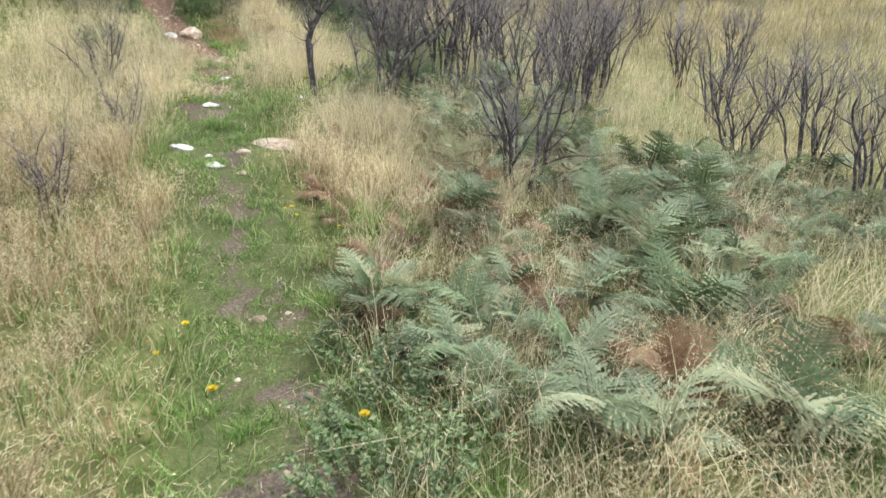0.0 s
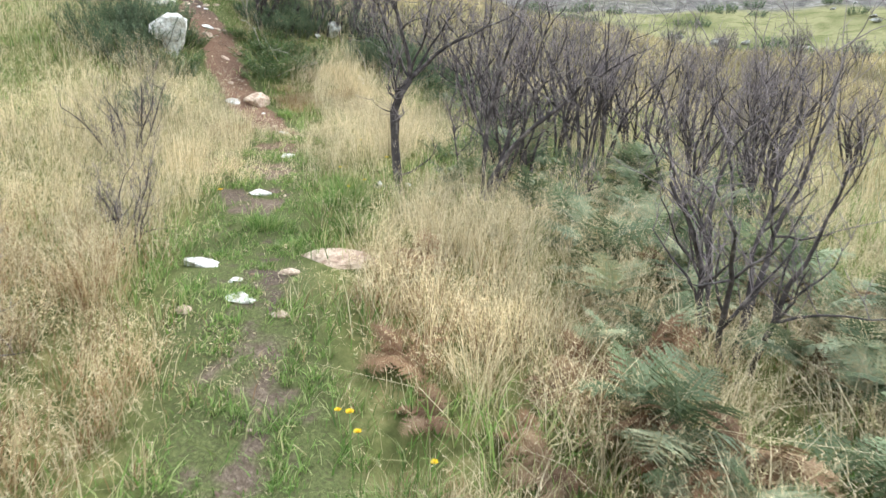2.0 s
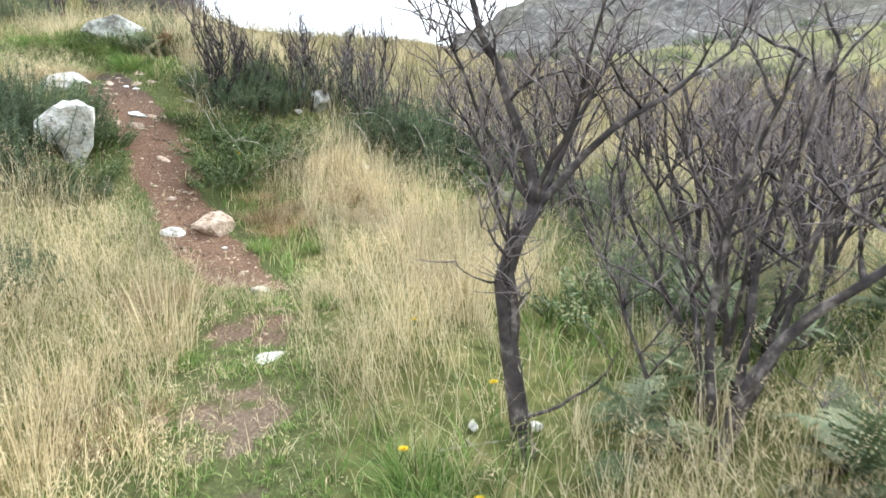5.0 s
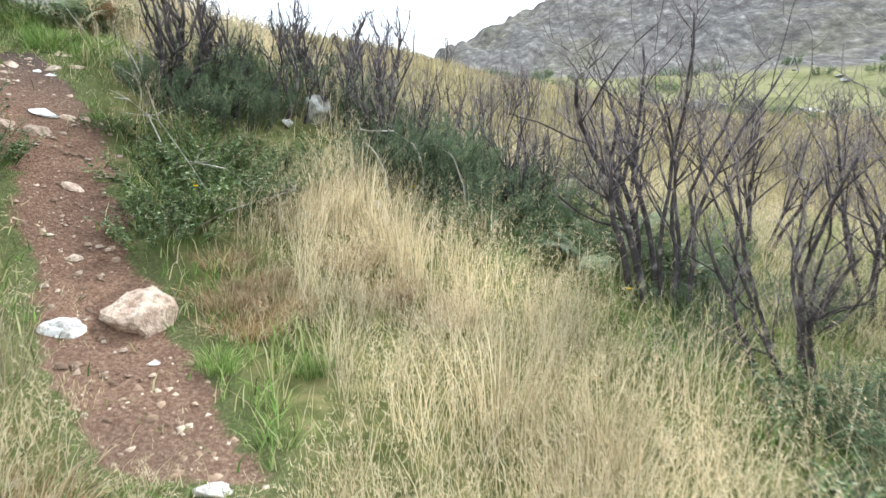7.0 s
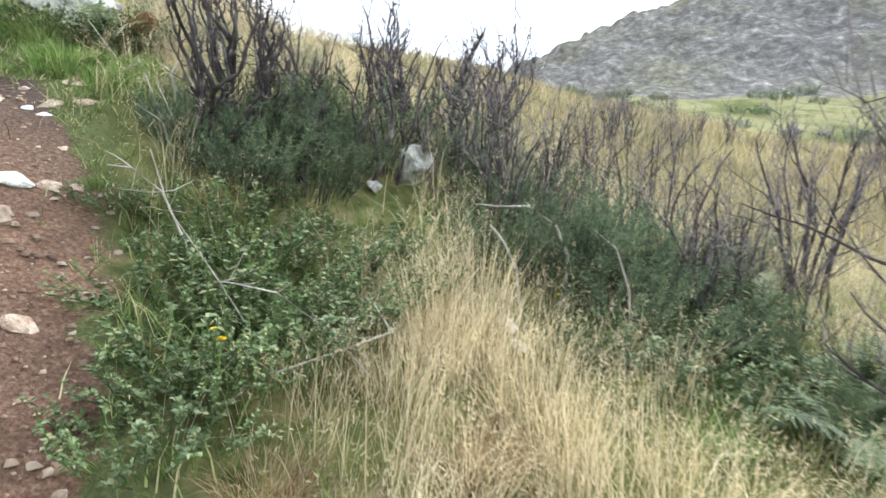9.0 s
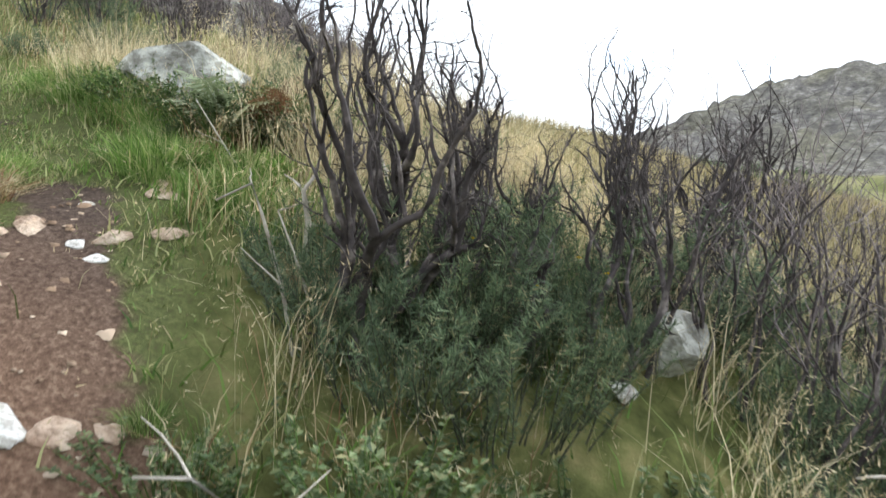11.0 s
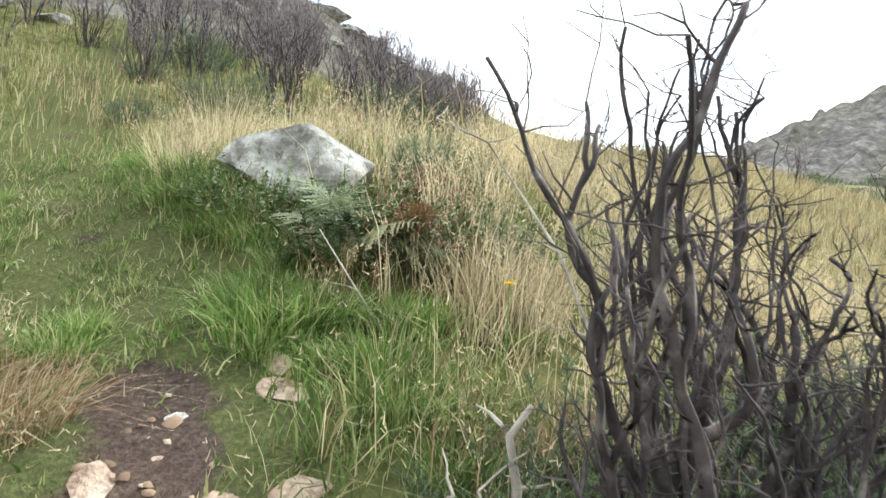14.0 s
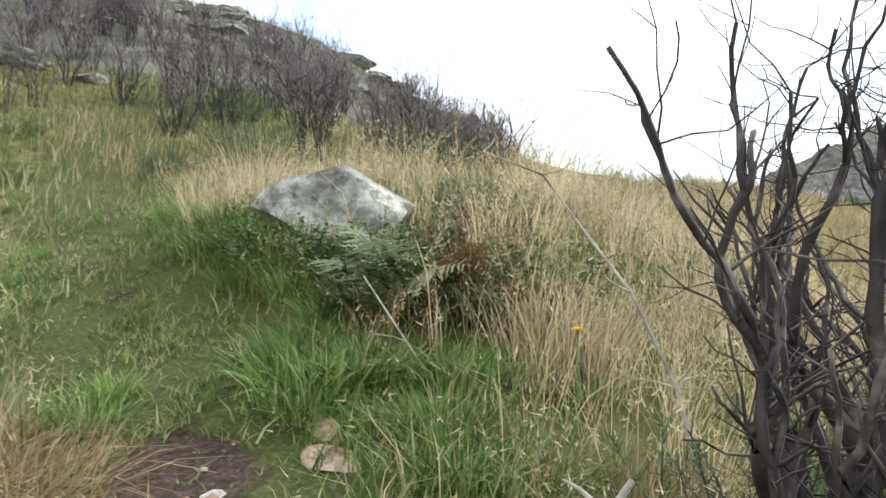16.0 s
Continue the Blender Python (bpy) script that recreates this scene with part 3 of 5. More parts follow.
# ---- the crooked burnt tree beside the path ----
R = random.Random(12)
tree = thing("burnt_tree", on(-1.32, 7.62, -0.05), "crooked charred tree with a forked trunk", "tree")
S = Shape()
trunk = [Vector(p) for p in ((0.02, 0, -0.05), (0, 0, 0.2), (-0.02, 0.01, 0.45), (-0.03, 0.02, 0.72), (0.02, 0.03, 0.86), (0.1, 0.04, 0.98))]
S.tube(trunk, (0.05, 0.038, 0.034, 0.033, 0.032, 0.028), 8)
part("trunk", S.mesh("trunk", M_BURNT), tree)
tw = Shape()
for start, way, ln, rad in ((5, (-0.05, 0.1, 1), 1.15, 0.022), (5, (0.7, 0.2, 0.85), 1.15, 0.019), (2, (0.22, -0.1, 0.9), 0.55, 0.021), (4, (-0.6, 0.3, 0.8), 0.6, 0.009), (5, (-0.3, 0.2, 0.9), 0.8, 0.011),
                            (1, (1, 0.1, 0.3), 0.5, 0.009), (3, (-0.6, -0.3, 0.0), 0.2, 0.006), (5, (0.35, 0.5, 0.9), 1.0, 0.014), (5, (0.25, -0.1, 1), 0.9, 0.012)):
    S = Shape()
    q = wander(R, trunk[start], way, ln, 9, 0.24, 0.18)
    S.tube(q, [rad * (1 - 0.085 * i) for i in range(10)], 6)
    for _ in range(9 if ln > 0.5 else 1):
        i = R.randint(3, 9)
        e = wander(R, q[i], (R.uniform(-1, 1), R.uniform(-1, 1), R.uniform(0.3, 1.4)), ln * R.uniform(0.2, 0.42), 5, 0.38, 0.3)
        S.tube(e, [max(0.003, rad * 0.36) * (1 - 0.15 * j) for j in range(6)], 4)
        for _ in range(9 if ln > 0.5 else 1):
            w = wander(R, e[R.randint(1, 5)], (R.uniform(-1, 1), R.uniform(-1, 1), R.uniform(0, 1.4)), R.uniform(0.06, 0.22), 3, 0.4, 0.3)
            tw.tube(w, (0.0034, 0.0028, 0.002, 0.0012), 3)
    part("branch", S.mesh("branch", M_BURNT), tree)
tagged(part("brushwood", tw.mesh("brushwood", M_TWIG), tree), kind="stuff")
# its neighbour, with leaning limbs from one stool
tree2 = thing("burnt_tree", on(-0.62, 7.62, -0.05), "charred many-stemmed tree with spreading limbs in bracken", "tree")
tw = Shape()
for way, ln, rad in (((0.16, 0.05, 1), 1.6, 0.032), ((-0.55, 0.1, 0.8), 0.95, 0.014), ((0.85, -0.1, 0.5), 1.0, 0.019), ((0.3, 0.35, 1), 1.7, 0.022), ((-0.08, 0.2, 1), 1.6, 0.024), ((0.45, 0.3, 0.95), 1.5, 0.02), ((0.05, 0.5, 1), 1.5, 0.018)):
    S = Shape()
    q = wander(R, (0.02 * way[0], 0, -0.08), way, ln, 10, 0.2, 0.22)
    S.tube(q, [rad * (1 - 0.075 * i) for i in range(11)], 7)
    for _ in range(8):
        i = R.randint(5, 10)
        e = wander(R, q[i], (R.uniform(-1, 1), R.uniform(-1, 1), R.uniform(0.4, 1.6)), ln * R.uniform(0.15, 0.34), 5, 0.36, 0.3)
        S.tube(e, [max(0.003, rad * 0.38) * (1 - 0.15 * j) for j in range(6)], 4)
        for _ in range(9):
            w = wander(R, e[R.randint(1, 5)], (R.uniform(-1, 1), R.uniform(-1, 1), R.uniform(0, 1.4)), R.uniform(0.07, 0.22), 3, 0.4, 0.3)
            tw.tube(w, (0.0034, 0.0028, 0.002, 0.0012), 3)
    part("limb", S.mesh("limb", M_BURNT), tree2)
tagged(part("brushwood", tw.mesh("brushwood", M_TWIG), tree2), kind="stuff")

# ---- bleached dead branches ----


def dead_branch(at, turn, pts, rad, label, twig=2):
    R = random.Random(int(at[0] * 1000))
    S = Shape()
    line = [Vector(p) for p in pts]
    S.tube(line, [rad * (1 - 0.6 * i / (len(line) - 1)) for i in range(len(line))], 6)
    for _ in range(twig):
        i = R.randint(1, len(line) - 1)
        w = wander(R, line[i], (R.uniform(-1, 1), R.uniform(-1, 1), R.uniform(-0.2, 0.6)), R.uniform(0.08, 0.2), 3, 0.3)
        S.tube(w, (rad * 0.45, rad * 0.4, rad * 0.3, rad * 0.15), 4)
    ob = new("dead_branch", S.mesh("dead_branch", M_DEAD))
    ob.matrix_basis = Matrix.LocRotScale(at, Euler((0, 0, radians(turn))), None)
    return tagged(ob, label, "branch", "dead branches")


ARC = "bleached dead branch arching out of dark gorse"
dead_branch(on(-2.36, 12.58, 0.1), 25, ((0, 0, -0.05), (0.03, 0, 0.22), (-0.06, 0, 0.4), (-0.22, 0, 0.5), (-0.4, 0, 0.5)), 0.012, ARC, 2)
dead_branch(on(-2.58, 12.3, 0.08), 15, ((0, 0, -0.05), (-0.03, 0, 0.2), (-0.1, 0, 0.34), (-0.17, 0, 0.42)), 0.009, ARC, 1)
dead_branch(on(-2.0, 12.5, 0.1), 10, ((0, 0, -0.05), (-0.02, 0, 0.2), (-0.1, 0, 0.42), (-0.16, 0, 0.5)), 0.009, ARC, 1)
dead_branch(on(-3.92, 11.38), 40, ((0.1, 0, -0.1), (0.06, 0, 0.15), (-0.02, 0, 0.36), (-0.12, 0, 0.45), (-0.2, 0, 0.46)), 0.006, "broken dead branch with pale tips over the path's edge", 3)
dead_branch(on(-3.7, 11.1), 35, ((0.25, 0, -0.03), (0.1, 0, 0.25), (-0.05, 0, 0.5), (-0.1, 0, 0.7)), 0.0035, "thin grey dead stem in leafy undergrowth", 5)
dead_branch(on(-3.3, 11.2), 20, ((0.2, 0, 0.02), (0.05, 0, 0.2), (-0.12, 0, 0.34), (-0.28, 0, 0.38)), 0.0055, "fallen grey dead branch in leafy undergrowth", 4)
dead_branch(on(-3.45, 10.95), 30, ((-0.1, 0, 0.02), (0.1, 0, 0.12), (0.3, 0, 0.17), (0.5, 0, 0.22)), 0.005, "fallen grey dead branch in leafy undergrowth", 4)
dead_branch(on(-4.36, 12.02), 25, ((0.1, 0, -0.05), (0.06, 0, 0.15), (0.0, 0, 0.34), (-0.03, 0, 0.42), (-0.12, 0, 0.37)), 0.007, "snapped dead stem with a bent broken tip", 2)
dead_branch(on(-4.42, 12.2), 25, ((0.12, 0, -0.05), (0.05, 0, 0.14), (0.0, 0, 0.26)), 0.006, "snapped dead stem beside the path", 1)
dead_branch(on(-4.4, 12.33), 25, ((0, 0, -0.05), (0.01, 0, 0.2), (-0.01, 0, 0.3), (0.03, 0, 0.36)), 0.013, "short charred broken stub in green grass", 2)
dead_branch(on(-5.1, 12.85), 25, ((0.12, 0, -0.03), (0.02, 0, 0.12), (-0.1, 0, 0.3)), 0.005, "thin bleached stick leaning in grass", 1)
dead_branch(on(-1.55, 7.6), 0, ((-0.1, 0, 0.01), (0.05, 0, 0.03), (0.2, 0.05, 0.02)), 0.004, "tangle of grey sticks at the tree's foot", 6)
dead_branch(on(-4.3, 12.9), 0, ((0.0, 0, 0.0), (-0.08, 0.03, 0.3), (-0.2, 0.1, 0.52), (-0.35, 0.16, 0.7), (-0.47, 0.2, 0.85), (-0.7, 0.3, 0.95)), 0.0065, "long thin dead branch leaning out of burnt shrubs", 7)

# ---- rocks and stones ----


def stone_mesh(seed, flat, mat, rough=0.4, cuts=10, chips=0.0):
    bm = bmesh.new()
    bmesh.ops.create_icosphere(bm, subdivisions=4 if chips > 0.15 else 3 if cuts > 7 else 2, radius=0.5)
    g = random.Random(seed)
    off = Vector((g.uniform(-9, 9), g.uniform(-9, 9), g.uniform(-9, 9)))
    for v in bm.verts:
        v.co *= 1 + rough * noise.noise(v.co * 2.2 + off) + 0.14 * noise.noise(v.co * 6 + off) + (0.09 * noise.noise(v.co * 13 + off) if cuts > 12 else 0)
    for _ in range(cuts):
        nrm = Vector((g.uniform(-1, 1), g.uniform(-1, 1), g.uniform(-1, 1))).normalized()
        lim = g.uniform(0.24, 0.4)
        for v in bm.verts:
            d = v.co.dot(nrm)
            if d > lim:
                v.co -= nrm * (d - lim)
    for v in bm.verts:
        f = v.co * 5 + off
        v.co *= 1 + chips * (abs(noise.noise(f)) - 0.2 + 0.6 * noise.noise(f * 3.1))
        v.co.z *= flat
    me = bpy.data.meshes.new("stone")
    bm.to_mesh(me); bm.free()
    me.materials.append(mat)
    return me


WHITE = [stone_mesh(1, 0.55, M_WHITE), stone_mesh(2, 0.4, M_WHITE), stone_mesh(3, 0.8, M_WHITE)]
TAN = [stone_mesh(4, 0.5, M_TAN), stone_mesh(5, 0.35, M_TAN), stone_mesh(6, 0.75, M_TAN)]
GREYS = [stone_mesh(7, 0.7, M_GREY, 0.6, 12, 0.14), stone_mesh(8, 0.5, M_GREY, 0.6, 12, 0.14)]


def rock(name, me, x, y, size, stretch, turn, label, sink=0.3, group="", tilt=(0, 0)):
    ob = new(name, me)
    z = float(height(x, y)) + size * stretch[2] * (0.35 - sink)
    spin = Euler((radians(tilt[0]), radians(tilt[1]), radians(turn))).to_quaternion()
    if name == "stone":
        sx, sy = float(height(x + 0.06, y) - height(x - 0.06, y)) / 0.12, float(height(x, y + 0.06) - height(x, y - 0.06)) / 0.12
        spin = Vector((0, 0, 1)).rotation_difference(Vector((-sx, -sy, 1)).normalized()) @ spin
    ob.matrix_basis = Matrix.LocRotScale((x, y, z), spin, [size * c for c in stretch])
    return tagged(ob, label, "rock" if name == "boulder" else "stone", group)


rock("boulder", stone_mesh(35, 0.62, M_GREY, 0.3, 13, 0.1), -5.9, 13.7, 0.95, (0.95, 0.62, 1.05), 22, "large lichen-covered grey boulder in the slope", 0.25, tilt=(0, 6))
rock("boulder", stone_mesh(22, 0.8, M_WHITE, 0.3, 9, 0.12), -5.36, 11.62, 0.38, (1.1, 0.8, 0.9), 30, "whitish flat-faced rock above the path", 0.3)
rock("boulder", stone_mesh(29, 0.8, M_WHITE, 0.75, 9, 0.12), -4.6, 10.38, 0.56, (1.0, 0.6, 1.45), -20, "white angular rock in green undergrowth", -0.05, tilt=(0, 25))
rock("boulder", stone_mesh(24, 0.85, M_TAN, 0.3, 8, 0.12), -3.46, 10.12, 0.34, (1.0, 0.85, 0.95), 15, "pinkish-tan rock lying on the soil path", 0.22)
rock("boulder", stone_mesh(25, 0.6, M_GREY, 0.3, 8, 0.12), -3.25, 12.95, 0.36, (1.0, 0.7, 1.1), 40, "pale grey rock in dark gorse", 0.05)
rock("boulder", stone_mesh(26, 0.3, M_TAN, 0.3, 8, 0.14), -1.42, 6.04, 0.66, (1.0, 0.5, 0.5), -8, "flat tan slab at the path's edge", 0.32)
P = "stones on the path"
LW, LT = "small whitish stone on the worn path", "small tan stone on the worn path"
STONES = [(WHITE[1], -2.33, 7.15, 0.17, 30, LW), (WHITE[0], -2.15, 5.69, 0.21, 0, LW), (WHITE[1], -1.73, 5.28, 0.15, 10, LW), (WHITE[1], -2.5, 8.29, 0.15, 60, LW),
          (WHITE[0], -2.83, 9.17, 0.12, 20, LW), (TAN[1], -2.65, 8.9, 0.1, 50, LT), (TAN[2], -0.95, 3.36, 0.09, 30, LT), (WHITE[2], -3.69, 9.93, 0.17, 10, LW), (TAN[1], -5.06, 12.5, 0.19, 10, LT), (TAN[1], -4.82, 12.24, 0.15, 60, LT), (TAN[2], -4.56, 11.25, 0.17, 30, LT), (WHITE[1], -4.9, 12.02, 0.09, 30, LW),
          (TAN[1], -4.16, 10.9, 0.12, 20, LT), (TAN[0], -4.1, 11.1, 0.08, 70, LT), (WHITE[1], -4.64, 11.48, 0.17, 20, LW), (TAN[1], -4.54, 11.56, 0.12, 80, LT),
          (TAN[0], -4.46, 11.62, 0.07, 10, LT), (TAN[2], -4.72, 11.2, 0.16, 40, LT), (TAN[0], -4.86, 11.16, 0.13, 100, LT), (WHITE[1], -5.01, 12.06, 0.085, 0, LW),
          (TAN[1], -5.18, 12.05, 0.16, -35, LT), (WHITE[2], -5.22, 12.3, 0.065, 20, LW), (TAN[1], -5.13, 12.18, 0.08, 10, LT), (TAN[0], -4.94, 12.12, 0.13, 60, LT),
          (TAN[0], -5.12, 11.86, 0.08, 15, LT), (TAN[2], -5.2, 11.95, 0.08, 70, LT), (TAN[1], -5.03, 11.75, 0.07, 15, LT), (TAN[1], -5.16, 12.6, 0.15, -30, LT),
          (TAN[0], -1.5, 5.2, 0.1, 20, LT), (WHITE[0], -1.85, 5.48, 0.1, 70, LW), (TAN[1], -1.95, 5.1, 0.11, 140, LT), (TAN[2], -2.75, 7.7, 0.07, 10, LT),
          (TAN[0], -3.72, 9.9, 0.07, 10, LT), (WHITE[0], -3.3, 9.85, 0.06, 50, LW), (TAN[0], -3.9, 10.4, 0.07, 50, LT), (TAN[1], -3.75, 10.5, 0.06, 90, LT), (TAN[0], -1.62, 5.7, 0.12, 25, LT)]
for me, x, y, sz, turn, text in STONES:
    rock("stone", me, x, y, sz * (1.05 if y < 11.7 else 0.85), (1.2, 0.78, 0.85), turn, text, 0.36, P)
for x, y, sz in ((-2.64, 12.12, 0.13), (-2.58, 12.0, 0.1), (-3.4, 12.62, 0.12), (-0.42, 12.0, 0.2), (-1.25, 7.75, 0.07), (-1.5, 7.78, 0.06), (-4.75, 10.62, 0.25)):
    rock("stone", WHITE[int(sz * 100) % 3], x, y, sz, (1, 0.8, 1.1), x * 70, "white stone in rough grass", 0.02, "stones in the grass")
# outcrops on the slope above
R = random.Random(9)
for i in range(110):
    x, y = R.uniform(-27, -13), R.uniform(16, 34)
    rock("boulder", GREYS[i % 2], x, y, R.uniform(0.3, 1.0) + 0.7 * (i % 9 == 0), (1.5, 1, 0.7), R.uniform(0, 360), "grey rock outcrop on the burnt upper slope", 0.32, "rock outcrops")

for i in range(24):
    a, q = radians(R.uniform(-58, -3)), R.uniform(30, 80)
    rock("boulder", GREYS[i % 2], -3.6 - q * math.sin(a), 10.7 + q * math.cos(a), R.uniform(0.4, 1.3), (1.3, 1, 0.8), R.uniform(0, 360), "pale grey rock on the far slope", 0.1, "far rocks")

# ---- fence post down the slope ----
post = thing("fence_post", on(5.15, 14.5), "weathered grey wooden post in pale grass", "post")
bm = bmesh.new()
bmesh.ops.create_cone(bm, cap_ends=True, segments=9, radius1=0.06, radius2=0.05, depth=1.2)
bmesh.ops.translate(bm, verts=bm.verts, vec=(0, 0, 0.45))
me = bpy.data.meshes.new("shaft"); bm.to_mesh(me); bm.free(); me.materials.append(M_POST)
part("shaft", me, post)
bm = bmesh.new()
bmesh.ops.create_cone(bm, cap_ends=True, segments=9, radius1=0.054, radius2=0.03, depth=0.05)
bmesh.ops.translate(bm, verts=bm.verts, vec=(0, 0, 1.075))
me = bpy.data.meshes.new("top"); bm.to_mesh(me); bm.free(); me.materials.append(M_POST)
part("top", me, post)

# ---- bracken ----


def frond_mesh(seed, length, mat):
    R = random.Random(seed)
    S = Shape()
    pts = [Vector((0, length * t, length * (0.75 * t - 0.62 * t * t))) for t in [i / 14 for i in range(15)]]
    S.tube(pts, [0.004 * (1 - 0.055 * i) for i in range(15)], 3)
    for i in range(2, 22):
        t = i / 22
        p = pts[int(t * 14)].lerp(pts[min(14, int(t * 14) + 1)], t * 14 - int(t * 14))
        ln = R.uniform(0.8, 1.1) * length * 0.36 * (math.sin(math.pi * (0.2 + 0.78 * t)) ** 0.8)
        for side in (-1, 1):
            d = Vector((side, R.uniform(0.25, 0.55), R.uniform(-0.35, 0.1))).normalized()
            w = Vector((0, 1, 0)) * 0.024 * (1.1 - t)
            for a in range(5):
                q0, q1 = p + d * ln * a / 5, p + d * ln * (a + 1.3) / 5
                S.face(q0 - w * 0.3 * (1 - a / 6), q0 + d * ln * 0.14 + w * 1.4 * (1 - a / 6), q1)
                S.face(q0 + w * 0.3 * (1 - a / 6), q0 + d * ln * 0.14 - w * 1.4 * (1 - a / 6), q1)
    return S.mesh("frond", mat, False)


def fern(seed, mat, label):
    R = random.Random(seed)
    root = thing("bracken", (0, 0, -60), label, "fern", "bracken")
    for k in range(7):
        ob = part("frond", frond_mesh(seed * 10 + k, 0.38, mat), root)
        ob.matrix_basis = Matrix.LocRotScale((0, 0, R.uniform(0.0, 0.12)), Euler((radians(R.uniform(-15, 40)), radians(R.uniform(-30, 30)), k * 1.047 + R.uniform(-0.4, 0.4))), [R.uniform(0.75, 1.1)] * 3)
    return root


GREEN_FERN = [fern(i, M_FERN, "grey-green bracken fern with arching fronds") for i in (1, 2, 3)]
DRY_FERN = fern(5, M_FERN_DRY, "rust-brown withered bracken fern")
R = random.Random(5)
spots = [(R.uniform(0.1, 3.6), R.uniform(2.5, 6.6)) for _ in range(100)]
spots += [(R.uniform(-0.9, 1.8), R.uniform(6.6, 9.0)) for _ in range(30)]
spots += [(R.uniform(0.0, 1.4), R.uniform(1.9, 2.8)) for _ in range(8)]
spots += [(R.uniform(-1.6, -0.2), R.uniform(11.6, 13.2)) for _ in range(12)] + [(R.uniform(-0.8, 0.2), R.uniform(1.6, 3.6)) for _ in range(8)] + [(-5.3, 13.15), (-5.0, 13.3)]
for i, (x, y) in enumerate(spots):
    if (x < -0.3 and y < 6 and off_path(x, y) < 0.45) or (x < 0.0 and 5.4 < y < 7.2):
        continue
    put(GREEN_FERN[i % 3], x, y, R.uniform(0, 360), R.uniform(0.6, 1.2) * (1.05 if x > 0.6 and y < 4.6 else 1), R.uniform(-0.02, 0.14), R.uniform(-22, 22))
for x, y in ((0.56, 3.7), (0.45, 3.55), (0.9, 2.7), (1.0, 2.55), (-0.42, 4.0), (1.9, 3.6), (0.3, 5.2), (1.3, 6.2), (-0.9, 6.1), (2.2, 5.0), (-5.35, 13.75), (-5.2, 13.6), (-5.1, 13.3), (-4.98, 13.5)):
    put(DRY_FERN, x, y, R.uniform(0, 360), R.uniform(0.55, 0.85), 0.02, R.uniform(-10, 10))
for x, y in ((1.3, 2.3), (1.5, 2.5), (1.7, 2.8), (0.75, 3.0), (2.0, 3.0), (-0.4, 3.3)):
    put(DRY_FERN, x, y, R.uniform(0, 360), R.uniform(0.5, 0.75), 0.05, R.uniform(-12, 12))
for x, y in ((-0.36, 3.72), (0.52, 3.3), (1.0, 2.5)):
    put(DRY_FERN, x, y, R.uniform(0, 360), R.uniform(0.6, 0.85), 0.1, R.uniform(-25, 25))
for _ in range(7):
    put(DRY_FERN, R.uniform(-0.9, 0.1), R.uniform(4.3, 5.5), R.uniform(0, 360), R.uniform(0.4, 0.65), 0.0, R.uniform(-15, 15))
for _ in range(16):
    put(DRY_FERN, R.uniform(-0.4, 2.4), R.uniform(4.3, 6.6), R.uniform(0, 360), R.uniform(0.5, 0.8), 0.04, R.uniform(-15, 15))
for ob in GREEN_FERN + [DRY_FERN]:
    for c in list(ob.children):
        bpy.data.objects.remove(c)
    bpy.data.objects.remove(ob)

# ---- gorse and leafy undergrowth ----


def gorse(seed, wide, tall, branches=85, needles=84, stout=1.0):
    R = random.Random(seed)
    root = thing("gorse_bush", (0, 0, -60), "dense dark green gorse bush", "bush", "gorse bushes")
    S, T = Shape(), Shape()
    for _ in range(branches):
        a, q = R.uniform(0, 6.283), math.sqrt(R.random())
        p = Vector((math.cos(a) * q * wide * 0.45, math.sin(a) * q * wide * 0.45, R.uniform(0, 0.1)))
        d = Vector((math.cos(a) * q * 0.8, math.sin(a) * q * 0.8, 1))
        pts = wander(R, p, d, tall * R.uniform(0.55, 1.0) * (1.15 - 0.5 * q), 5, 0.22, 0.15)
        T.tube(pts, [0.005 * (1 - 0.15 * i) for i in range(6)], 3)
        for _ in range(needles):
            t = 5 * (0.12 + 0.88 * R.random() ** 0.8)
            i = min(4, int(t))
            c = pts[i].lerp(pts[i + 1], t - i)
            e = Vector((R.uniform(-1, 1), R.uniform(-1, 1), R.uniform(-0.1, 1.3))).normalized()
            w = e.orthogonal().normalized() * R.uniform(0.0016, 0.0034) * stout
            S.face(c - w, c + w, c + e * R.uniform(0.03, 0.075) * stout ** 0.5)
    tagged(part("inner_wood", T.mesh("inner_wood", M_GORSE_WOOD), root), kind="stuff")
    tagged(part("needles", S.mesh("needles", M_GORSE, False), root, "short dark green spines"), kind="stuff")
    return root


